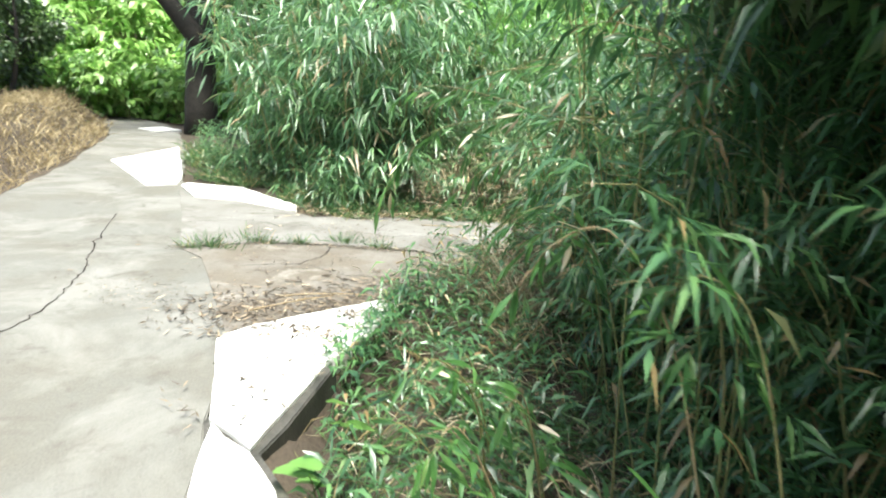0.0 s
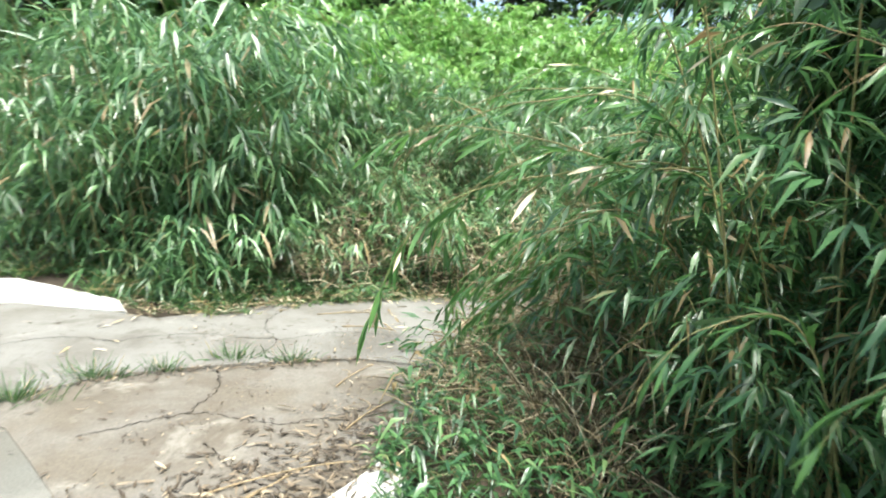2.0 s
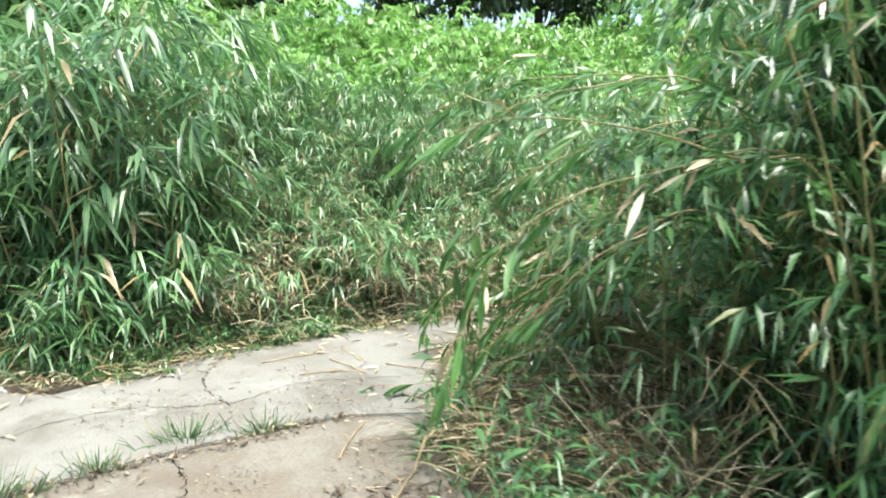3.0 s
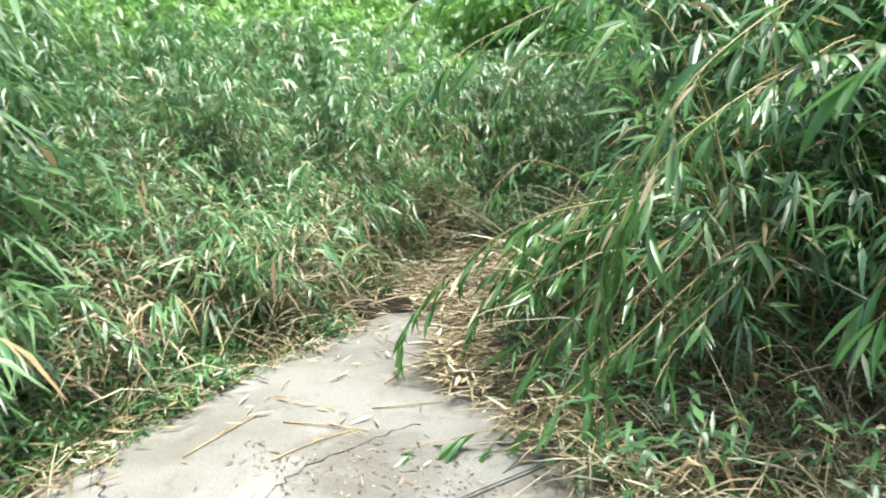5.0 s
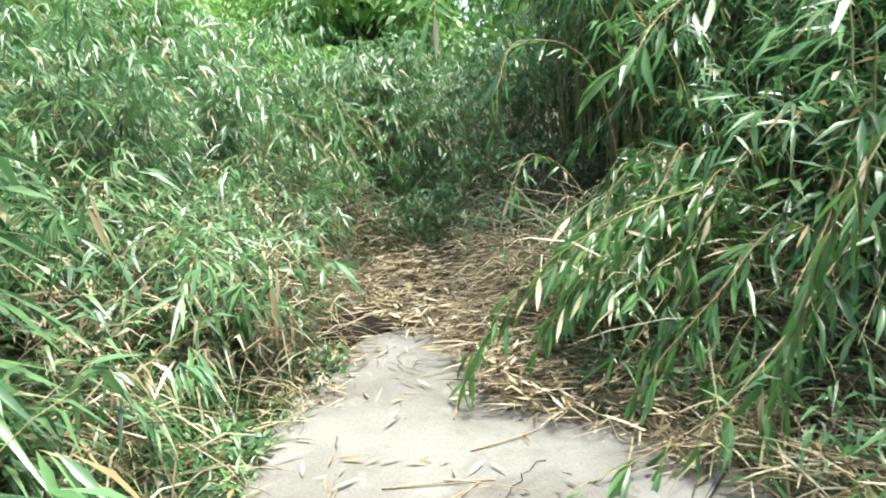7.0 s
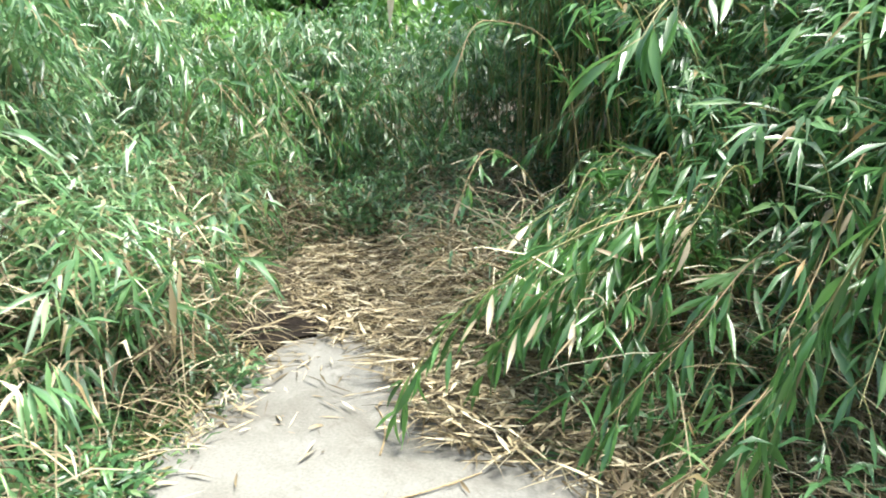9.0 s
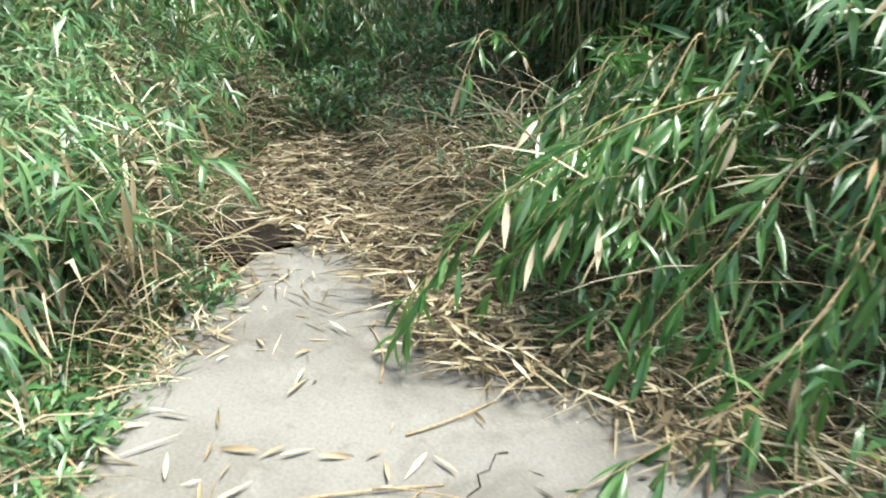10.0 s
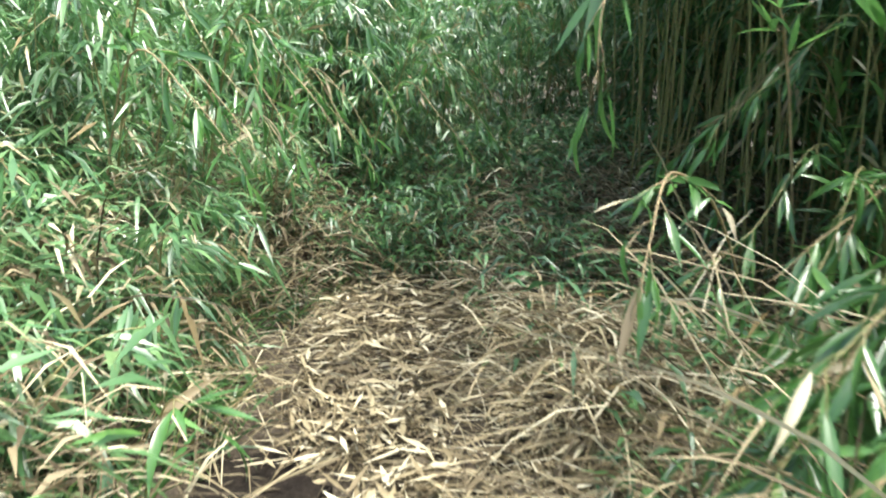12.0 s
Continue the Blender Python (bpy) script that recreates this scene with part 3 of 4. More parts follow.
field("trail_end_grass", 2600, (3.8, 5.7, 6.9, 9.3), patchy(trail_end, 1.8, -0.2, 41), rng, M_straw, (0.2, 0.5), (0.003, 0.008), (0.0, 1.4), (0.4, 1.0), "dry brown grass closing the trail", "straw", "strip", 0.2)
field("trail_end_weeds", 12000, (3.8, 5.7, 6.9, 9.3), patchy(trail_end, 1.8, -0.1, 43), rng, M_leaf, (0.1, 0.2), (0.012, 0.026), (-0.1, 1.2), (0.2, 0.8), "low green bamboo at the end of the trail", "weeds", "blade", 0.5)
field("shade_straw", 2400, (0.5, 2.2, 4.5, 6.1), lambda x, y: foot(x, y) and x < right_edge(y) + 0.4, rng, M_straw, (0.1, 0.4), (0.004, 0.01), (-0.1, 0.4), (0.1, 0.8), "brown straw lying under the bamboo", "straw", "strip", 0.2)
field("edge_weeds", 9000, (-1.0, 1.2, 6.9, 7.75), lambda x, y: abs(y - bank_edge(x)) < 0.22 * random.random() ** 0.5 and noise.noise((x * 3.0, y * 3.0, 8.0)) > -0.1, rng, M_weed, (0.08, 0.22), (0.006, 0.016), (0.0, 1.5), (0.2, 0.9), "fresh green weeds creeping onto the concrete", "weeds", "blade", 0.06)
field("seed_grass", 1900, (-0.8, 4.2, 7.9, 10), patchy(lambda x, y: bank(x, y - 0.45), 2.0, -0.1, 4), rng, M_straw, (0.5, 1.1), (0.004, 0.008), (1.2, 4.5), (0.3, 1.0), "tall pale dry grass stalks on the bank", "grass", "strip", 0.15)
field("dry_grass_bank", 40000, (-12, -1.0, -2, 15), lambda x, y: 0.1 < np.interp(y, [-8, -1, 2, 6.3, 8.5, 12.7, 15, 20], [2.0, -1.4, -2.9, -5.07, -6.06, -8.4, -10, -14]) - x < 2.4, rng, M_tan, (0.2, 0.5), (0.006, 0.014), (0.6, 2.5), (0.3, 0.9), "dry golden grass on the bank across the lane", "dry grass", "strip")


def tongue(x, y):
    """The heap of straw that lies over the apron's edge."""
    edge = np.interp(y, [5.6, 6.0, 6.25, 6.5, 6.72, 7.0, 7.2], [0.6, 0.98, 1.06, 1.02, 1.32, 1.68, 2.05])
    return edge + 0.12 * noise.noise((x * 5, y * 5, 2.0)) < x < edge + 1.3 and 5.75 < y < 7.15


field("straw_litter", 11000, (1.5, 5.3, 6.6, 9), on_trail, rng, M_straw, (0.08, 0.28), (0.004, 0.013), (-0.05, 0.2), (0.0, 0.3), "trampled straw and dead bamboo leaves on the trail", "straw", "strip", 0.08)
field("straw_heap", 9000, (0.6, 3.2, 5.6, 7.1), tongue, rng, M_straw, (0.08, 0.3), (0.004, 0.012), (-0.05, 0.35), (0.0, 0.5), "heap of brown straw beside the bamboo", "straw", "strip", 0.14)
field("trail_edge_straw", 4500, (2.2, 5.2, 6.4, 9.2), lambda x, y: not bare(x, y) and not on_trail(x, y) and (on_trail(x, y - 0.45) or on_trail(x, y + 0.6)), rng, M_straw, (0.2, 0.55), (0.003, 0.007), (0.0, 1.0), (0.4, 1.0), "matted dry grass leaning over the trail", "straw", "strip", 0.1)


field("laid_straw", 950, (-0.6, 2.0, 7.1, 8.2), lambda x, y: -0.06 < y - bank_edge(x) < 0.42 and noise.noise((x * 1.6, y * 2.2, 6.0)) > -0.12, rng, M_straw, (0.25, 0.6), (0.004, 0.011), (-0.15, 0.35), (0.3, 0.9), "long dead grass laid over along the concrete", "straw", "strip", 0.14)
field("bank_dead_leaves", 7000, (-0.4, 4.2, 7.4, 9.6), patchy(lambda x, y: bank(x, y - 0.1), 2.1, 0.05, 51), rng, M_straw, (0.12, 0.26), (0.012, 0.022), (-0.3, 1.2), (0.2, 0.9), "broad pale dead bamboo leaves caught on the bank", "dead leaves", "blade", 0.6)
field("corner_weeds", 8500, (-0.9, 1.5, 6.95, 7.9), lambda x, y: -0.18 < y - bank_edge(x) < 0.28 and noise.noise((x * 2.3, y * 2.3, 4.0)) > 0.0, rng, M_leaf, (0.06, 0.16), (0.01, 0.024), (0.0, 1.4), (0.2, 0.7), "fresh low green weeds at the corner of the concrete", "weeds", "blade", 0.16)
field("slab_weeds", 2600, (-0.1, 0.5, 2.1, 4.6), lambda x, y: foot_edge(y) - 0.2 * max(0, 0.4 + noise.noise((x * 3.0, y * 2.6, 9.0))) < x < foot_edge(y) + 0.1 and y > 3.1, rng, M_leaf, (0.08, 0.2), (0.012, 0.026), (0.0, 1.3), (0.3, 0.8), "weeds spilling over the edge of the white slabs", "weeds", "blade", 0.12)


# ---- trees and distance ----
def tree(seed, height, spread, leaves, leaf, mat, trunk_r=0.16, bare=0.35, fork=None):
    rng = np.random.default_rng(seed)
    root = new("tree")
    top = np.array([rng.normal(0, 0.4), rng.normal(0, 0.4), height * 0.8])
    line = bez((0, 0, -0.2), (rng.normal(0, 0.3), rng.normal(0, 0.3), height * 0.4), top, 10)
    pieces = [tube(line, trunk_r, trunk_r * 0.25, 8)]
    ends = []
    for i in range(11):
        s = rng.uniform(bare, 0.98)
        p = line[int(s * 9)]
        a = rng.uniform(0, 2 * np.pi)
        q = p + np.array([math.cos(a), math.sin(a), rng.uniform(0.1, 0.8)]) * spread * rng.uniform(0.5, 1.0)
        limb = bez(p, (p + q) / 2 + [0, 0, 0.3], q, 6)
        pieces.append(tube(limb, trunk_r * 0.35, 0.012, 5))
        ends += [limb[3], limb[4], limb[5]]
    ends.append(top)
    if fork:
        limb = along(fork, 12)
        pieces.append(tube(limb, trunk_r * 0.6, trunk_r * 0.2, 8))
        ends += [limb[-1], limb[-3]]
    v, f = joined(pieces)
    mesh_part("trunk", v, f, M_bark, root)
    ends = np.array(ends)
    per = leaves // len(ends)
    C = np.repeat(ends, per, 0)
    off = unit(rng.normal(0, 1, C.shape)) * (rng.uniform(0, 1, (len(C), 1)) ** 0.5) * spread * 0.42 * np.array([1, 1, 0.7])
    P = C + off
    D = off + rng.normal(0, 0.4, C.shape) + [0, 0, -0.2]
    v, f = blades(P, D, rng.uniform(0.7, 1.3, len(P)) * leaf, rng.uniform(0.3, 0.55, len(P)) * leaf, rng.uniform(0, 0.6, len(P)), rng, 0.7)
    mesh_part("crown", v, f, mat, root, kind="stuff")
    return root


rng = np.random.default_rng(8)
dark_trees = [tree(100 + i, 6.5, 2.1, 5500, 0.23, M_tree, bare=(0.35, 0.12, 0.3)[i]) for i in range(3)]
# the tree at (4.6, -1.6) is added behind the start, for shade on the thicket
places = [(-9.2, 6.5, 0.75), (-10.6, 8.6, 0.75), (-13.0, 11.0, 0.8), (-6.0, -1.5, 1.1), (-5.0, 15.0, 0.95), (1.2, 17.5, 1.0), (13.5, 14.5, 1.0), (13.0, 10.5, 1.0), (10.0, 6.0, 1.0), (-5.6, 16.2, 0.9), (-1.2, 17.2, 0.9), (1.9, 20.5, 1.3), (4.0, 17.4, 0.9), (-2.2, 18.5, 1.1), (-3.8, 17.4, 1.1), (-0.4, 18.8, 1.2), (3.2, 18.6, 1.15), (5.0, 19.0, 1.2), (6.8, 18.6, 1.2), (8.6, 18.0, 1.1), (10.4, 17.0, 1.2), (12.0, 15.8, 1.2), (-6.6, 16.6, 0.7), (8.6, 3.5, 1.0), (7.5, 0.5, 1.0), (4.6, -1.6, 1.15), (3.6, -4.4, 1.2), (-5.5, -4.5, 1.0), (6.5, -4.5, 1.0)]
scatter(dark_trees, places, rng, "dark leafy tree at the edge of the woods", "tree", "trees of the woods")
# trees added with crowns above view, to shade the near thicket and the hollow
shade = [tree(150, 6.0, 1.9, 7000, 0.22, M_tree, 0.12, 0.55)]
scatter(shade, [(4.7, 0.4, 0.9), (3.35, 1.75, 0.78), (3.1, 2.9, 0.85), (6.6, 5.0, 0.85)], rng, "dark leafy tree added to shade the bamboo", "tree", "trees of the woods")
low = [tree(105, 5.5, 2.0, 6000, 0.22, M_tree, 0.12, 0.02)]
scatter(low, [(-11.6, 13.5, 0.62), (-13.2, 14.8, 0.7), (-12.6, 12.2, 0.7)], rng, "dark bushy tree leafy to the ground", "tree", "trees of the woods")
old_tree = tree(140, 9.5, 2.6, 9000, 0.22, M_tree, 0.42, 0.62, fork=((0.1, 0.0, 2.0), (-0.9, -0.6, 3.4), (-2.6, -1.6, 4.6)))
old_tree.matrix_world = pose(-7.35, 14.6, 0.0)
tagged(old_tree, "large dark tree with a forked trunk beside the lane", "tree", "trees of the woods")
lime_trees = [tree(120 + i, 5.0, 1.9, 5000, 0.24, M_lime, 0.1, 0.05) for i in range(2)]
places = [(10.4, 11.6, 0.8), (9.2, 10.4, 0.75), (12.0, 12.6, 0.9), (-3.6, 16.0, 1.0), (-1.2, 17.0, 1.1), (-12.5, 26, 1.8), (-18, 26, 1.8)]
scatter(lime_trees, places, rng, "bright yellow-green leafy tree in full light", "tree", "bright trees beyond")

# woods all round in the distance
rng = np.random.default_rng(77)
n = 45000
a, r = rng.uniform(0, 2 * np.pi, n), rng.uniform(30, 38, n)
top = 7 + 2.5 * np.sin(a * 9) + 1.5 * np.sin(a * 23 + 1)
P = np.stack([r * np.cos(a), 6 + r * np.sin(a), rng.uniform(0, 1, n) * top + 0.3], 1)
V, F = blades(P, rng.normal(0, 1, (n, 3)), rng.uniform(0.7, 1.3, n), rng.uniform(0.4, 0.7, n), rng.uniform(0, 0.5, n), rng, 0.8)
tagged(mesh_part("far_woods", V, F, M_lime), "bright green woods in the distance", "woods", kind="stuff")


# ---- single branches, leaf by leaf ----
def leaf_shape(name, seed, mat, droop, twist, segs=6, aspect=0.075):
    """A lance-shaped blade one long, folded along its midrib."""
    rng = np.random.default_rng(seed)
    V, F = [], []
    for i in range(segs + 1):
        s = i / segs
        w = aspect * (4.2 * s * (1 - s) ** 1.35) * rng.uniform(0.93, 1.07) + 0.003 * (1 - s)
        z = -droop * s ** 2
        c, q = math.cos(twist * s), math.sin(twist * s)
        y = s - 0.35 * droop * s ** 3
        V += [(-w * c, y, z - w * q + w * 0.25), (0, y, z - w * 0.12), (w * c, y, z + w * q + w * 0.25)]
    for i in range(segs):
        k = i * 3
        F += [(k, k + 1, k + 4), (k, k + 4, k + 3), (k + 1, k + 2, k + 5), (k + 1, k + 5, k + 4)]
    me = tri_mesh(name, V, F)
    me.materials.append(mat)
    return me


GREEN_LEAVES = [leaf_shape("leaf", i, M_hero, d, t) for i, (d, t) in enumerate([(0.12, 0.2), (0.28, -0.4), (0.4, 0.6), (0.05, -0.2), (0.2, 0.9)])]
DRY_LEAVES = [leaf_shape("dry_leaf", 20 + i, M_dryleaf, d, t) for i, (d, t) in enumerate([(0.1, 0.9), (0.3, -1.2), (0.02, 0.4)])]


def aim(p, d, roll, size):
    d = Vector(d).normalized()
    side = d.cross(Vector((0, 0, 1)))
    side = side.normalized() if side.length > 1e-4 else Vector((1, 0, 0))
    up = side.cross(d)
    m = Matrix((side, d, up)).transposed().to_4x4()
    return Matrix.Translation(p) @ m @ Matrix.Rotation(roll, 4, "Y") @ Matrix.Diagonal((size, size, size, 1))


def bamboo_branch(ctrl, seed, leaf=0.185, start=0.3, step=0.085, dry=0.04, label="leafy bamboo branch arching down", thick=0.006, fan=(2, 4), hang=0.2):
    """One arching branch: its stem, side twigs and every leaf."""
    rng = np.random.default_rng(seed)
    root = new("bamboo_branch")
    root.location = ctrl[0]
    o = np.array(ctrl[0], float)
    line = along(ctrl, 26) - o
    wood = [tube(line, thick, 0.0012, 5)]
    bark = M_culm if rng.random() > 0.35 else M_drystem
    seg = np.linalg.norm(np.diff(line, axis=0), axis=1)
    run = np.concatenate([[0], np.cumsum(seg)])
    side_sign = 1
    for d in np.arange(run[-1] * start, run[-1], step):
        k = min(len(line) - 2, int(np.searchsorted(run, d)) - 1)
        p = line[k] + (line[k + 1] - line[k]) * (d - run[k]) / max(seg[k], 1e-6)
        t = unit(line[k + 1] - line[k])
        s = unit(np.cross(t, [0, 0, 1.0]))
        side_sign = -side_sign
        tw = unit(t * 0.9 + s * side_sign * rng.uniform(0.3, 0.9) + np.array([0, 0, rng.uniform(-0.7, 0.25)]))
        ln = rng.uniform(0.03, 0.16) * (leaf / 0.185)
        q = p + tw * ln + np.array([0, 0, -0.25 * ln])
        wood.append(tube(bez(p, p + tw * ln * 0.6, q, 4), 0.0016, 0.0008, 3))
        for i in range(rng.integers(fan[0], fan[1] + 1)):
            u = rng.uniform(0.3, 1)
            dd = unit(tw * 0.8 + s * rng.normal(0, 0.5) + t * rng.normal(0.35, 0.3) + np.array([0, 0, -hang * rng.uniform(0.2, 2.0)]))
            is_dry = rng.random() < dry
            me = DRY_LEAVES[rng.integers(3)] if is_dry else GREEN_LEAVES[rng.integers(5)]
            ob = new("leaf", me)
            ob.parent = root
            ob.matrix_local = aim(p + (q - p) * u, dd, rng.normal(0, 0.5), leaf * rng.uniform(0.6, 1.25))
            if is_dry:
                tagged(ob, "dry tan leaf")
    v, f = joined(wood)
    mesh_part("stem", v, f, bark, root)
    return tagged(root, label, "bamboo branch", "single bamboo branches")


def foot_at(x, y):
    return (x, y, float(ground_z(np.float64(x), np.float64(y))) - 0.02)


arch = bamboo_branch([foot_at(2.4, 5.0), (2.0, 5.4, 0.85), (1.4, 5.9, 0.94), (1.19, 6.4, 0.66), (1.06, 6.66, 0.32), (1.03, 6.7, 0.14)], 1, step=0.065, fan=(3, 5), label="leafy bamboo branch hanging over the straw")
pale = new("leaf", DRY_LEAVES[2])
pale.parent = arch
pale.matrix_local = aim(Vector((1.3, 6.03, 0.83)) - arch.location, (0.1, -1.0, -0.3), 0.9, 0.17)
tagged(pale, "single pale yellow leaf")
bamboo_branch([foot_at(2.3, 5.1), (1.9, 5.5, 0.75), (1.45, 5.95, 0.8), (1.3, 6.2, 0.62), (1.22, 6.4, 0.3)], 21, step=0.065, fan=(3, 5), label="leafy bamboo branch hanging over the straw")
bamboo_branch([foot_at(2.1, 4.9), (1.6, 5.3, 0.8), (1.18, 5.67, 0.55), (1.02, 5.94, 0.24)], 2, step=0.065, fan=(3, 5))
bamboo_branch([foot_at(2.0, 4.7), (1.45, 5.0, 0.85), (0.98, 5.43, 0.47), (0.82, 5.62, 0.27), (0.7, 5.86, 0.12), (0.45, 6.2, 0.03)], 3, fan=(3, 5), start=0.25, step=0.08, label="thin bamboo branch with its bare tip on the concrete")
bamboo_branch([foot_at(2.3, 4.4), (1.9, 4.7, 1.5), (1.2, 4.95, 1.5), (0.73, 5.26, 1.17), (0.75, 5.4, 0.75), (0.82, 5.47, 0.12)], 4, leaf=0.18, step=0.07, label="long leafy bamboo branch drooping to the ground")
bamboo_branch([foot_at(2.2, 4.2), (1.7, 4.5, 1.6), (1.0, 4.75, 1.75), (0.45, 5.0, 1.5), (0.3, 5.1, 1.2)], 5, leaf=0.19, label="leafy bamboo branch reaching out over the apron")
bamboo_branch([foot_at(2.5, 4.6), (2.0, 5.0, 1.65), (1.3, 5.5, 1.88), (0.75, 5.85, 1.7), (0.5, 5.96, 1.54)], 6, leaf=0.18, hang=0.12, label="high bamboo branch reaching over the apron")
bamboo_branch([foot_at(3.2, 6.1), (2.8, 6.4, 0.8), (2.3, 6.6, 1.08), (1.95, 6.65, 0.98), (1.85, 6.66, 0.88)], 8, leaf=0.15, start=0.62, label="bamboo shoot leaning out beside the trail")
high = bamboo_branch([foot_at(3.0, 5.8), (2.6, 6.1, 1.6), (1.9, 6.5, 2.15), (1.35, 6.8, 1.95), (1.2, 6.83, 1.78)], 28, leaf=0.17, start=0.4, label="high bamboo branch reaching over the apron")
tan = new("leaf", DRY_LEAVES[2])
tan.parent = high
tan.matrix_local = aim(Vector((1.22, 6.83, 1.8)) - high.location, (0.05, 0.02, -1.0), 0.4, 0.2)
tagged(tan, "single brown leaf hanging straight down")
bamboo_branch([foot_at(3.3, 6.0), (3.0, 6.3, 1.5), (2.5, 6.7, 1.75), (2.25, 6.8, 1.5), (2.2, 6.8, 1.28)], 29, leaf=0.17, start=0.5, label="bamboo branch hanging over the trail")
bamboo_branch([foot_at(2.6, 4.1), (2.0, 4.2, 1.3), (1.28, 4.18, 1.46), (0.9, 4.25, 1.56), (0.5, 4.4, 1.6), (0.2, 4.55, 1.52)], 9, label="arching bamboo branch reaching over the apron", thick=0.008)
bamboo_branch([foot_at(2.5, 4.0), (1.7, 4.1, 1.35), (0.9, 4.2, 1.4), (0.4, 4.25, 1.2), (0.2, 4.3, 0.8)], 10, dry=0.18, label="drooping bamboo branch with dry leaves at its tip")
bamboo_branch([foot_at(2.4, 4.3), (1.6, 4.45, 1.15), (1.0, 4.5, 1.1), (0.65, 4.55, 0.8)], 11)
bamboo_branch([foot_at(2.2, 1.7), (1.9, 1.8, 0.8), (1.65, 1.85, 1.2), (1.45, 1.92, 1.12), (1.35, 1.98, 0.9)], 12, leaf=0.15, start=0.55, label="bamboo shoot with a fan of leaves beside the lane")
bamboo_branch([foot_at(2.4, 1.5), (2.1, 1.6, 0.9), (1.9, 1.68, 1.14), (1.75, 1.75, 0.95)], 13, leaf=0.14, start=0.6)
bamboo_branch([foot_at(2.0, 2.7), (1.7, 2.75, 0.8), (1.48, 2.78, 1.02), (1.3, 2.85, 0.85)], 14, leaf=0.16, start=0.5)
bamboo_branch([foot_at(1.9, 3.2), (1.6, 3.3, 0.9), (1.25, 3.4, 0.95), (1.05, 3.45, 0.7)], 15, leaf=0.17, start=0.4)
bamboo_branch([foot_at(1.3, 2.4), (1.2, 2.3, 0.3), (1.05, 2.15, 0.55), (0.95, 2.05, 0.5)], 16, leaf=0.14, start=0.3)
bamboo_branch([foot_at(1.85, 2.5), (1.76, 2.4, 1.2), (1.8, 2.35, 2.2), (2.0, 2.3, 3.1)], 22, leaf=0.15, start=0.6, thick=0.006, label="upright tan bamboo culm at the thicket's edge")
bamboo_branch([foot_at(2.0, 2.3), (1.92, 2.2, 1.2), (2.0, 2.15, 2.1), (2.2, 2.0, 2.9)], 23, leaf=0.15, start=0.55, thick=0.006, label="upright tan bamboo culm at the thicket's edge")
bamboo_branch([foot_at(2.6, 3.4), (2.2, 3.5, 1.6), (1.7, 3.6, 2.0), (1.3, 3.7, 1.9)], 24, leaf=0.17)
bamboo_branch([foot_at(2.4, 2.8), (2.1, 2.9, 1.5), (1.7, 3.0, 1.9), (1.4, 3.05, 1.75)], 25, leaf=0.17)
bamboo_branch([foot_at(3.3, 8.9), (3.2, 8.6, 1.1), (3.0, 8.3, 1.5), (2.8, 8.1, 1.3)], 26, leaf=0.16)
bamboo_branch([foot_at(3.9, 8.9), (3.8, 8.6, 1.3), (3.6, 8.2, 1.65), (3.4, 7.9, 1.5)], 27, leaf=0.16)
bamboo_branch([foot_at(1.8, 7.98), (1.8, 7.9, 0.32), (1.78, 7.8, 0.5), (1.77, 7.7, 0.48)], 19, leaf=0.2, start=0.2, label="young bamboo shoot at the foot of the bank")
bamboo_branch([foot_at(0.9, 8.0), (0.92, 7.9, 0.3), (0.95, 7.8, 0.5), (1.0, 7.72, 0.5)], 20, leaf=0.15, start=0.2, label="young bamboo shoot at the foot of the bank")


rng = np.random.default_rng(90)
for i in range(13):
    y0 = 4.5 + 0.11 * i
    tip = Vector((0.8 + 0.055 * i + rng.uniform(-0.12, 0.2), 5.15 + 0.1 * i + rng.uniform(-0.1, 0.15), rng.uniform(0.2, 0.85)))
    base = Vector(foot_at(2.1 + rng.uniform(0, 0.4), y0))
    mid = base.lerp(tip, 0.45)
    bamboo_branch([tuple(base), (mid.x, mid.y, tip.z + rng.uniform(0.25, 0.6)), tuple(base.lerp(tip, 0.78)[:2]) + (tip.z + 0.2,), tuple(tip)], 200 + i, leaf=rng.uniform(0.16, 0.2), start=0.4, step=0.1, label="leafy bamboo branch spilling out of the thicket")


for i in range(6):
    tip = Vector((1.42 + 0.08 * i + rng.uniform(-0.08, 0.08), 6.05 + 0.085 * i + rng.uniform(-0.06, 0.06), rng.uniform(0.5, 0.8)))
    base = Vector(foot_at(2.6 + rng.uniform(0, 0.3), 5.2 + 0.06 * i))
    mid = base.lerp(tip, 0.5)
    bamboo_branch([tuple(base), (mid.x, mid.y, tip.z + rng.uniform(0.1, 0.3)), tuple(base.lerp(tip, 0.8)[:2]) + (tip.z + 0.1,), tuple(tip)], 300 + i, leaf=rng.uniform(0.15, 0.19), start=0.5, step=0.07, fan=(3, 5), hang=0.1, label="leafy bamboo branch reaching towards the trail")


for i in range(12):
    x0 = 2.7 + 0.22 * i
    base = Vector(foot_at(x0 + rng.uniform(-0.1, 0.1), 8.95 - 0.09 * max(0, i - 6) + rng.uniform(-0.1, 0.2)))
    tip = Vector((x0 - 0.25 + rng.uniform(-0.2, 0.2), base.y - rng.uniform(0.7, 1.1), base.z + rng.uniform(0.45, 0.85)))
    mid = base.lerp(tip, 0.4)
    bamboo_branch([tuple(base), (mid.x, mid.y, tip.z + rng.uniform(0.3, 0.6)), tuple(base.lerp(tip, 0.75)[:2]) + (tip.z + 0.25,), tuple(tip)], 400 + i, leaf=rng.uniform(0.14, 0.17), start=0.35, step=0.09, label="leafy bamboo branch hanging over the end of the trail")


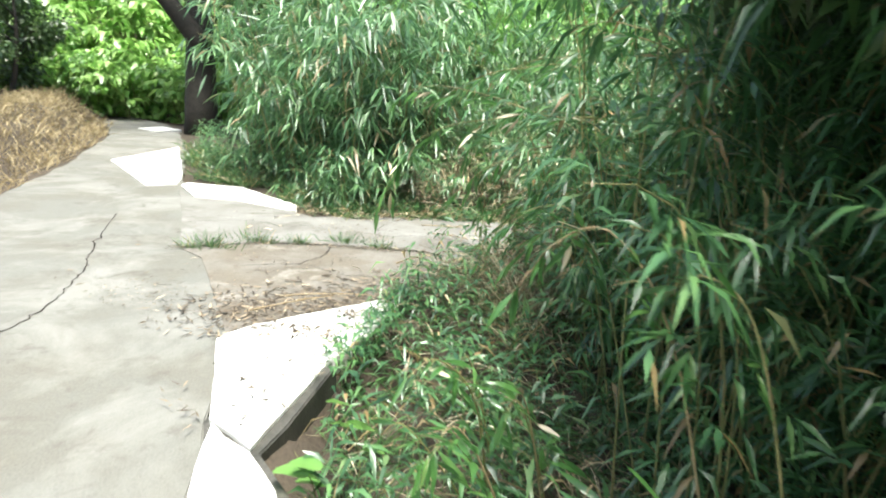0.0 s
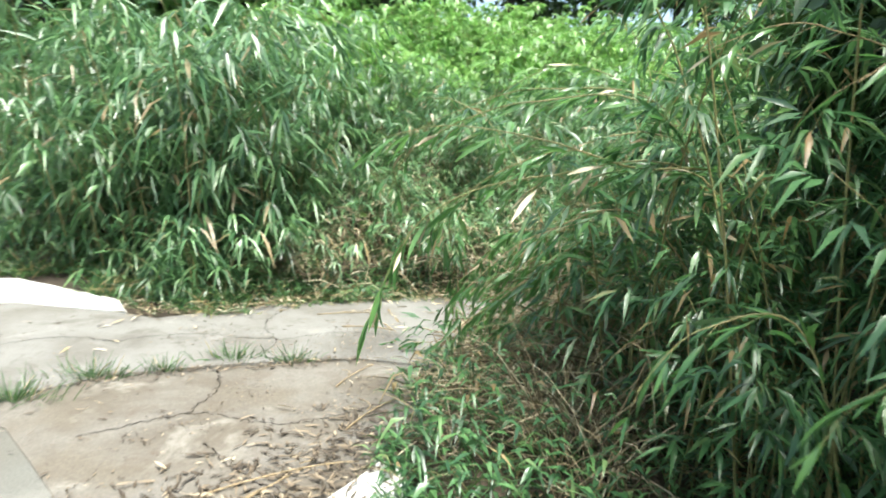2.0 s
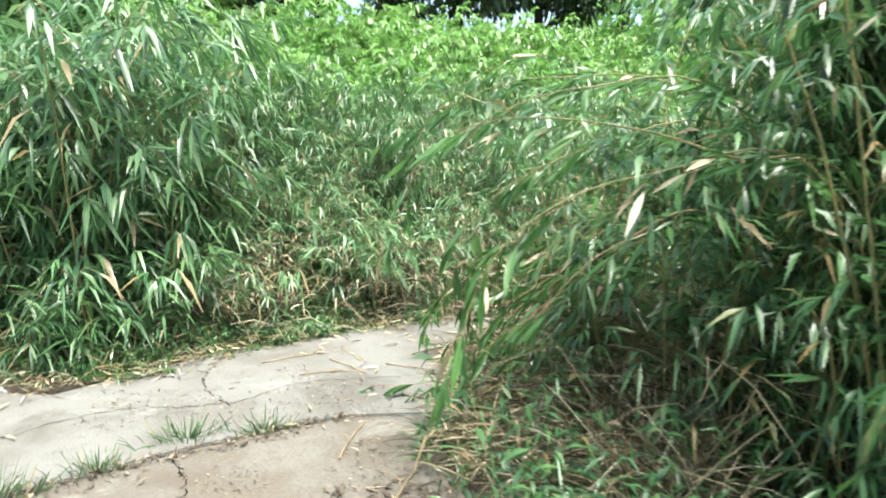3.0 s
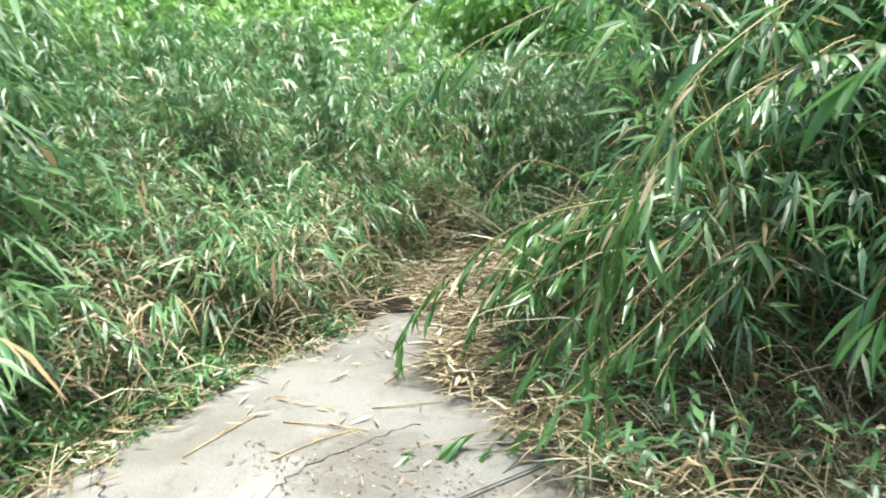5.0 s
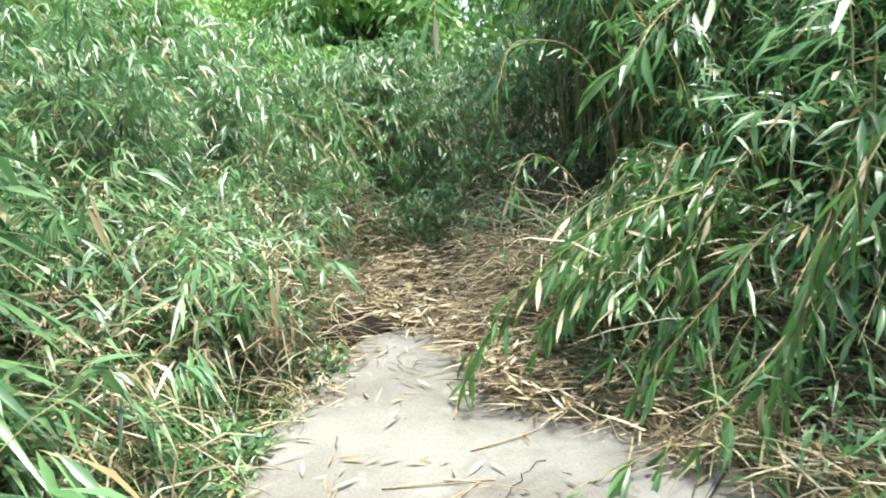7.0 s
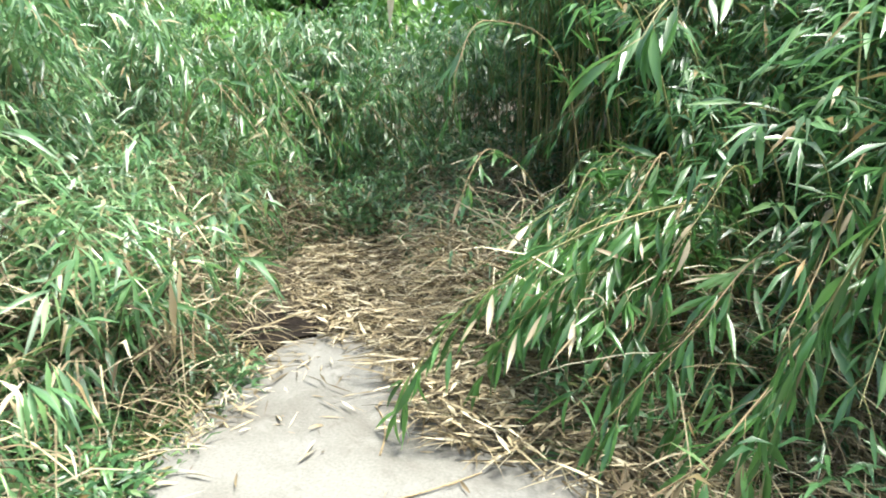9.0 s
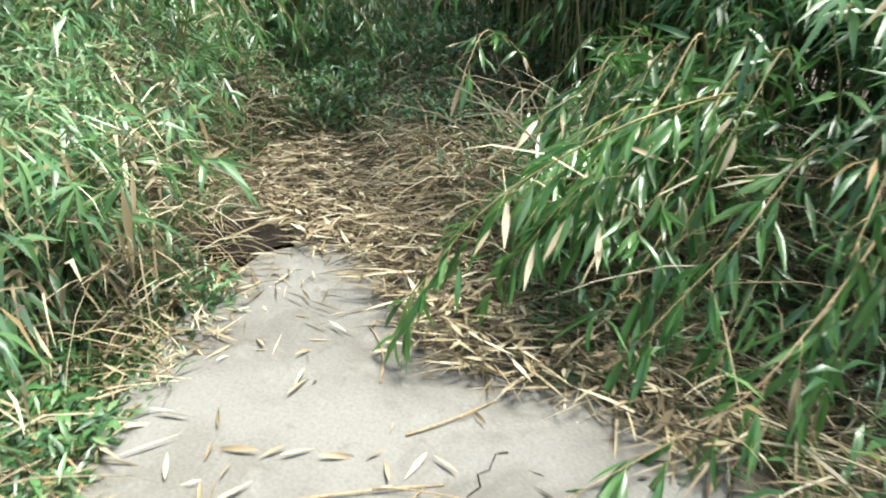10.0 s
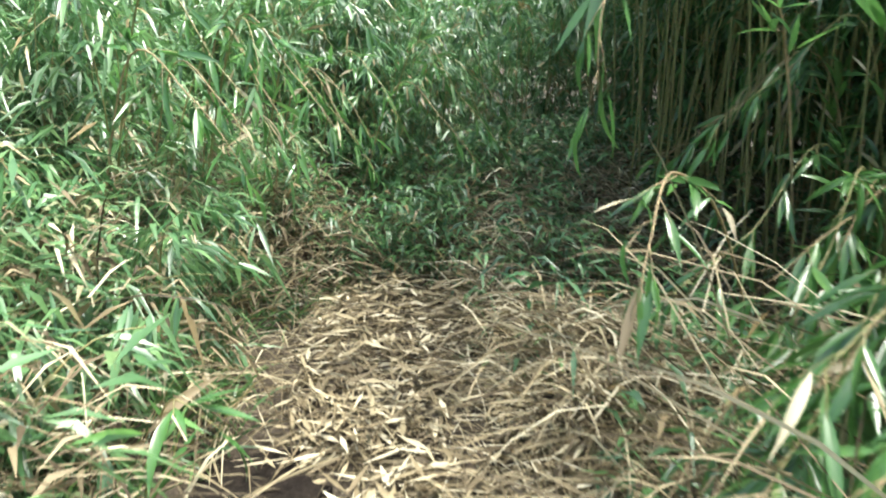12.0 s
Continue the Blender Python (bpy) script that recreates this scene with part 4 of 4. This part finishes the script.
for i in range(9):
    base = Vector(foot_at(3.6 + 0.2 * i + rng.uniform(-0.1, 0.1), 5.5 + rng.uniform(-0.2, 0.2)))
    tip = Vector((base.x - rng.uniform(0.1, 0.6), base.y + rng.uniform(0.6, 1.1), rng.uniform(0.5, 1.5)))
    mid = base.lerp(tip, 0.4)
    bamboo_branch([tuple(base), (mid.x, mid.y, tip.z + rng.uniform(0.3, 0.6)), tuple(base.lerp(tip, 0.75)[:2]) + (tip.z + 0.2,), tuple(tip)], 430 + i, leaf=rng.uniform(0.14, 0.17), start=0.3, step=0.1, thick=0.004, label="shaded bamboo branch leaning into the hollow")


for i in range(9):
    tip = Vector((1.2 + 0.07 * i + rng.uniform(-0.05, 0.08), 6.0 + 0.05 * i + rng.uniform(-0.12, 0.12), rng.uniform(0.25, 0.62)))
    base = Vector(foot_at(2.4 + rng.uniform(0, 0.4), 5.1 + 0.07 * i))
    mid = base.lerp(tip, 0.5)
    bamboo_branch([tuple(base), (mid.x, mid.y, tip.z + rng.uniform(0.2, 0.4)), tuple(base.lerp(tip, 0.8)[:2]) + (tip.z + 0.12,), tuple(tip)], 460 + i, leaf=rng.uniform(0.16, 0.2), start=0.45, step=0.08, fan=(3, 5), hang=0.16, label="bright leafy bamboo branch over the straw heap")


for i in range(18):
    tip = Vector((1.45 + 0.075 * i + rng.uniform(-0.1, 0.1), 6.2 + 0.012 * i + rng.uniform(-0.2, 0.3), rng.uniform(0.35, 0.75)))
    base = Vector(foot_at(tip.x + rng.uniform(0.9, 1.4), 5.5 + rng.uniform(-0.2, 0.3)))
    mid = base.lerp(tip, 0.45)
    bamboo_branch([tuple(base), (mid.x, mid.y, tip.z + rng.uniform(0.15, 0.4)), tuple(base.lerp(tip, 0.75)[:2]) + (tip.z + 0.14,), tuple(tip)], 540 + i, leaf=rng.uniform(0.15, 0.2), start=0.35, step=0.11, fan=(3, 4), hang=0.14, thick=0.004, label="leafy bamboo branch spreading low beside the trail")


for i in range(16):
    x0, y0 = 1.05 + 0.085 * i + rng.uniform(-0.15, 0.25), 2.5 - 0.11 * i + rng.uniform(-0.25, 0.25)
    x0 = max(x0, foot_edge(y0) + 0.3)
    base = Vector(foot_at(x0 + 0.15, y0 + 0.1))
    tip = Vector((x0 - rng.uniform(0.05, 0.3), y0 - rng.uniform(0.05, 0.25), base.z + rng.uniform(0.4, 0.85)))
    mid = base.lerp(tip, 0.45)
    bamboo_branch([tuple(base), (mid.x, mid.y, tip.z * 0.7 + base.z * 0.3), tuple(base.lerp(tip, 0.8)[:2]) + (tip.z + 0.05,), tuple(tip)], 500 + i, leaf=rng.uniform(0.14, 0.19), start=0.45, step=0.07, label="bamboo shoot with a fan of leaves beside the lane")


# ---- litter and small plants ----
def strewn(name, n, region, keep, seed, mat, length, width, label, category, z=0.012, thick=0.01):
    rng = np.random.default_rng(seed)
    xs, ys = rng.uniform(region[0], region[1], n), rng.uniform(region[2], region[3], n)
    w = np.array([keep(x, y) for x, y in zip(xs, ys)], bool)
    xs, ys = xs[w], ys[w]
    n = len(xs)
    a = rng.uniform(0, 2 * np.pi, n)
    D = np.stack([np.cos(a), np.sin(a), rng.uniform(-0.03, 0.12, n)], 1)
    v, f = blades(np.stack([xs, ys, z + rng.uniform(0, thick, n)], 1), D, rng.uniform(*length, n), rng.uniform(*width, n), np.zeros(n), rng, 0.25)
    v[:, 2] = np.maximum(v[:, 2], z - 0.003)
    return tagged(mesh_part(name, v, f, mat), label, category, kind="stuff")


def near_line(p, q, wide):
    (x0, y0), (x1, y1) = p, q
    ll = (x1 - x0) ** 2 + (y1 - y0) ** 2

    def test(x, y):
        t = min(1, max(0, ((x - x0) * (x1 - x0) + (y - y0) * (y1 - y0)) / ll))
        d = math.hypot(x - x0 - t * (x1 - x0), y - y0 - t * (y1 - y0))
        return d < wide * random.random() * (1 + 0.6 * noise.noise((x * 4, y * 4, 1.0)))
    return test


strewn("trail_leaves", 5200, (1.7, 5.2, 6.6, 9), on_trail, 37, M_straw, (0.06, 0.2), (0.01, 0.026), "dead bamboo leaves trodden into the trail", "leaf litter", 0.0, 0.12)
strewn("heap_leaves", 2600, (0.6, 3.2, 5.6, 7.1), tongue, 38, M_straw, (0.06, 0.2), (0.01, 0.024), "dead bamboo leaves on the straw heap", "leaf litter", 0.012, 0.16)
strewn("leaf_debris", 3800, (-1.2, 0.6, 3.2, 5.0), near_line((-0.65, 3.6), (0.32, 4.62), 0.6), 31, M_debris, (0.03, 0.12), (0.006, 0.02), "dark rotting leaves and twigs on the concrete", "leaf litter", 0.012, 0.009)
strewn("slab_scraps", 1100, (-0.45, 0.3, 3.3, 4.3), lambda x, y: y < 3.2 + 1.4 * (x + 0.5) + 0.25 and noise.noise((x * 5, y * 5, 7.0)) + random.uniform(-0.3, 0.3) > 0.05, 44, M_debris, (0.02, 0.12), (0.004, 0.016), "leaf scraps and twigs lying on the pale slab", "leaf litter", 0.026, 0.012)
strewn("slab_litter", 420, (-0.5, 0.4, 2.2, 4.4), lambda x, y: x > -0.45 + 0.5 * random.random() and x < (0.2 if y < 3.1 else 0.3), 39, M_debris, (0.02, 0.11), (0.004, 0.014), "leaf scraps and twigs on the white slabs", "leaf litter", 0.036, 0.006)
strewn("joint_debris", 6000, (-2.2, 0.4, 4.7, 6.2), near_line((-1.95, 4.98), (-1.3, 5.52), 0.1), 32, M_debris, (0.02, 0.07), (0.005, 0.014), "dirt and leaf scraps in the joint", "leaf litter", 0.01, 0.02)
strewn("joint_debris", 6000, (-1.5, 0.5, 5.2, 6.2), near_line((-1.3, 5.52), (0.2, 5.82), 0.08), 33, M_debris, (0.02, 0.07), (0.005, 0.014), "dirt and leaf scraps in the joint", "leaf litter", 0.01, 0.02)
strewn("crumbs", 5200, (-1.8, 0.5, 3.5, 6.9), lambda x, y: noise.noise((x * 1.7, y * 1.7, 12.0)) + 0.4 * noise.noise((x * 6, y * 6, 5.0)) > 0.12, 43, M_debris, (0.008, 0.035), (0.004, 0.012), "crumbs of dirt and leaf on the concrete", "dirt", 0.014, 0.004)
strewn("scattered_litter", 600, (-2.4, 1.6, 3.4, 7.4), lambda x, y: noise.noise((x * 1.3, y * 1.3, 3.0)) > 0.02, 34, M_debris, (0.02, 0.09), (0.004, 0.014), "scraps of leaves strewn over the apron", "leaf litter")
strewn("edge_straw", 5000, (-1.7, 2.3, 6.5, 8.0), lambda x, y: not bare(x, y) and abs(y - bank_edge(x) + 0.02) < 0.2 * random.random() * (1.2 + noise.noise((x * 3, y * 3, 0.0))), 35, M_straw, (0.05, 0.2), (0.005, 0.016), "straw along the edge of the concrete", "straw", 0.012, 0.06)
strewn("trail_straw", 450, (0.9, 2.3, 6.0, 7.6), lambda x, y: not bare(x, y) and x > 0.75 + 0.8 * random.random() ** 0.5 + 0.3 * (7.6 - y) * random.random(), 36, M_straw, (0.05, 0.2), (0.005, 0.016), "straw drifted onto the concrete", "straw", 0.012, 0.03)
field("dead_stems", 1700, (1.3, 3.2, 4.4, 6.6), lambda x, y: right_edge(y) - 0.5 < x < right_edge(y) + 0.6, np.random.default_rng(41), M_straw, (0.4, 1.0), (0.004, 0.009), (0.05, 1.1), (0.3, 1.0), "tangle of dead bamboo stems in the thicket", "dead stems", "strip", 0.75)
field("hanging_stems", 380, (1.05, 1.5, 4.1, 5.0), lambda x, y: True, np.random.default_rng(42), M_straw, (0.4, 0.9), (0.004, 0.008), (0.6, 3.0), (0.3, 1.0), "pale dead stems in the thicket's edge", "dead stems", "strip", 0.2)

rng = np.random.default_rng(50)
for i in range(75):
    if i < 50:
        x, y = rng.uniform(0.2, 2.0), rng.uniform(6.2, 7.5)
        if y < 6.0 + 0.25 * x:
            continue
    else:
        x, y = rng.uniform(-1.8, 0.9), rng.uniform(3.6, 7.0)
    ob = new("fallen_leaf", DRY_LEAVES[i % 3])
    a = rng.uniform(0, 2 * np.pi)
    ob.matrix_world = aim((x, y, 0.03), (math.cos(a), math.sin(a), 0.02), rng.normal(0, 0.35), rng.uniform(0.05, 0.15))
    tagged(ob, "dry tan bamboo leaf lying on the concrete", "leaf", "fallen leaves on the apron")


def twig(p, q, bow, seed):
    rng = np.random.default_rng(seed)
    p, q = np.array([*p, 0.016]), np.array([*q, 0.016])
    m = (p + q) / 2 + np.array([*(rng.normal(0, bow, 2)), 0.015])
    pieces = [tube(bez(p, m, q, 7), 0.0045, 0.0025, 5)]
    side = bez(m, m + (q - p) * 0.2, m + (q - p) * 0.3 + [*rng.normal(0, 0.08, 2), 0], 5)
    pieces.append(tube(side, 0.003, 0.0015, 4))
    v, f = joined(pieces)
    return tagged(mesh_part("twig", v, f, M_drystem), "thin forked dry twig on the concrete", "twig", "twigs on the apron")


twig((0.1, 6.6), (0.5, 6.5), 0.04, 1)
twig((0.36, 6.85), (0.52, 6.45), 0.03, 2)
twig((0.95, 6.75), (1.32, 6.9), 0.02, 3)
twig((-0.1, 6.95), (0.35, 7.02), 0.03, 4)
twig((0.7, 6.6), (0.95, 6.35), 0.02, 5)
twig((-0.5, 4.1), (0.15, 4.35), 0.05, 6)
twig((-0.6, 3.7), (-0.1, 4.3), 0.04, 7)
twig((0.05, 5.3), (0.3, 5.7), 0.03, 8)
twig((0.1, 4.7), (0.4, 5.1), 0.04, 9)


def grass_tuft(x, y, size, seed):
    rng = np.random.default_rng(seed)
    n = int(130 * size)
    a, r = rng.uniform(0, 2 * np.pi, n), np.abs(rng.normal(0, 0.07, n)) * size
    P = np.stack([x + r * np.cos(a) * 1.7, y + r * np.sin(a) * 0.7, np.full(n, 0.004)], 1)
    D = np.stack([np.cos(a), np.sin(a), rng.uniform(0.6, 3.5, n)], 1)
    v, f = strips(P, D, rng.uniform(0.06, 0.2, n) * size, rng.uniform(0.003, 0.006, n), rng.uniform(0.1, 0.7, n), rng)
    return tagged(mesh_part("grass_tuft", v, f, M_weed, kind="stuff"), "small green grass tuft in a joint of the concrete", "grass tuft", "tufts in the joint")


for k, (x, y, sz) in enumerate([(-1.7, 5.16, 1.2), (-1.4, 5.5, 1.1), (-1.02, 5.63, 0.85), (-0.62, 5.83, 1.0), (-0.24, 5.79, 0.95), (-1.85, 5.05, 0.7)]):
    grass_tuft(x, y, sz, 60 + k)


def round_leaf_plant(x, y, z, seed):
    """A climber's stem with a few broad heart-shaped leaves."""
    rng = np.random.default_rng(seed)
    root = new("broad_leaf_plant")
    base = foot_at(x + 0.05, y + 0.1)
    root.location = base
    line = along([(0, 0, 0), (0.02, -0.05, (z - base[2]) * 0.6), (-0.05, -0.1, z - base[2])], 8)
    v, f = tube(line, 0.004, 0.0015, 4)
    mesh_part("stem", v, f, M_culm, root)
    for i in range(4):
        c = line[7 - i] + rng.normal(0, 0.04, 3)
        ang = np.linspace(0, 2 * np.pi, 13)[:-1]
        rr = 0.075 * (1 - 0.25 * np.cos(ang)) * rng.uniform(0.7, 1.1)
        tilt = rng.uniform(0.2, 0.8)
        ring = np.stack([rr * np.sin(ang), -rr * np.cos(ang) * math.cos(tilt), rr * np.cos(ang) * math.sin(tilt) + 0.01 * np.cos(2 * ang)], 1) + c
        V = np.concatenate([[c + np.array([0, 0, -0.008])], ring])
        F = [(0, 1 + k, 1 + (k + 1) % 12) for k in range(12)]
        mesh_part("leaf", V, F, M_lime, root)
    return tagged(root, "climbing plant with broad pale green leaves", "plant", "broad-leaved plants")


round_leaf_plant(-0.23, 8.3, 0.77, 1)
round_leaf_plant(0.25, 8.4, 0.7, 2)
round_leaf_plant(0.5, 2.0, 0.12, 3)
round_leaf_plant(0.6, 2.3, 0.15, 4)


def crack(points, seed, z=0.004, wide=1.0):
    rng = np.random.default_rng(seed)
    line = along([(x, y, z) for x, y in points], 60)
    line[:, :2] += rng.normal(0, 0.012, (60, 2))
    t = unit(np.gradient(line, axis=0))
    s = np.stack([-t[:, 1], t[:, 0], 0 * t[:, 0]], 1) * rng.uniform(0.002, 0.007, (60, 1)) * wide
    V = np.stack([line - s, line + s], 1).reshape(-1, 3)
    F = [f for i in range(59) for f in ((2 * i, 2 * i + 2, 2 * i + 1), (2 * i + 1, 2 * i + 2, 2 * i + 3))]
    return tagged(mesh_part("trim", V, F, M_darksoil), "dark crack in the worn concrete", "crack", kind="structure")


crack([(-3.3, 6.0), (-2.58, 4.72), (-2.13, 3.99), (-1.78, 2.98), (-2.1, 2.3)], 1)
for k, (pts, z) in enumerate([
        ([(-1.2, 4.7), (-0.7, 4.95), (-0.2, 4.8), (0.35, 5.05)], 0.0095),
        ([(-0.75, 4.95), (-0.65, 5.3), (-0.7, 5.65)], 0.0095),
        ([(-1.5, 6.2), (-1.0, 6.4), (-0.4, 6.25), (0.1, 6.45), (0.7, 6.3)], 0.0155),
        ([(-0.4, 6.25), (-0.5, 6.7), (-0.35, 7.2)], 0.0155),
        ([(0.1, 3.9), (-0.3, 4.2), (-0.6, 4.6)], 0.0095),
        ([(-2.4, 6.0), (-1.9, 6.3), (-1.5, 6.2)], 0.0155)]):
    crack(pts, 10 + k, z, 0.6)
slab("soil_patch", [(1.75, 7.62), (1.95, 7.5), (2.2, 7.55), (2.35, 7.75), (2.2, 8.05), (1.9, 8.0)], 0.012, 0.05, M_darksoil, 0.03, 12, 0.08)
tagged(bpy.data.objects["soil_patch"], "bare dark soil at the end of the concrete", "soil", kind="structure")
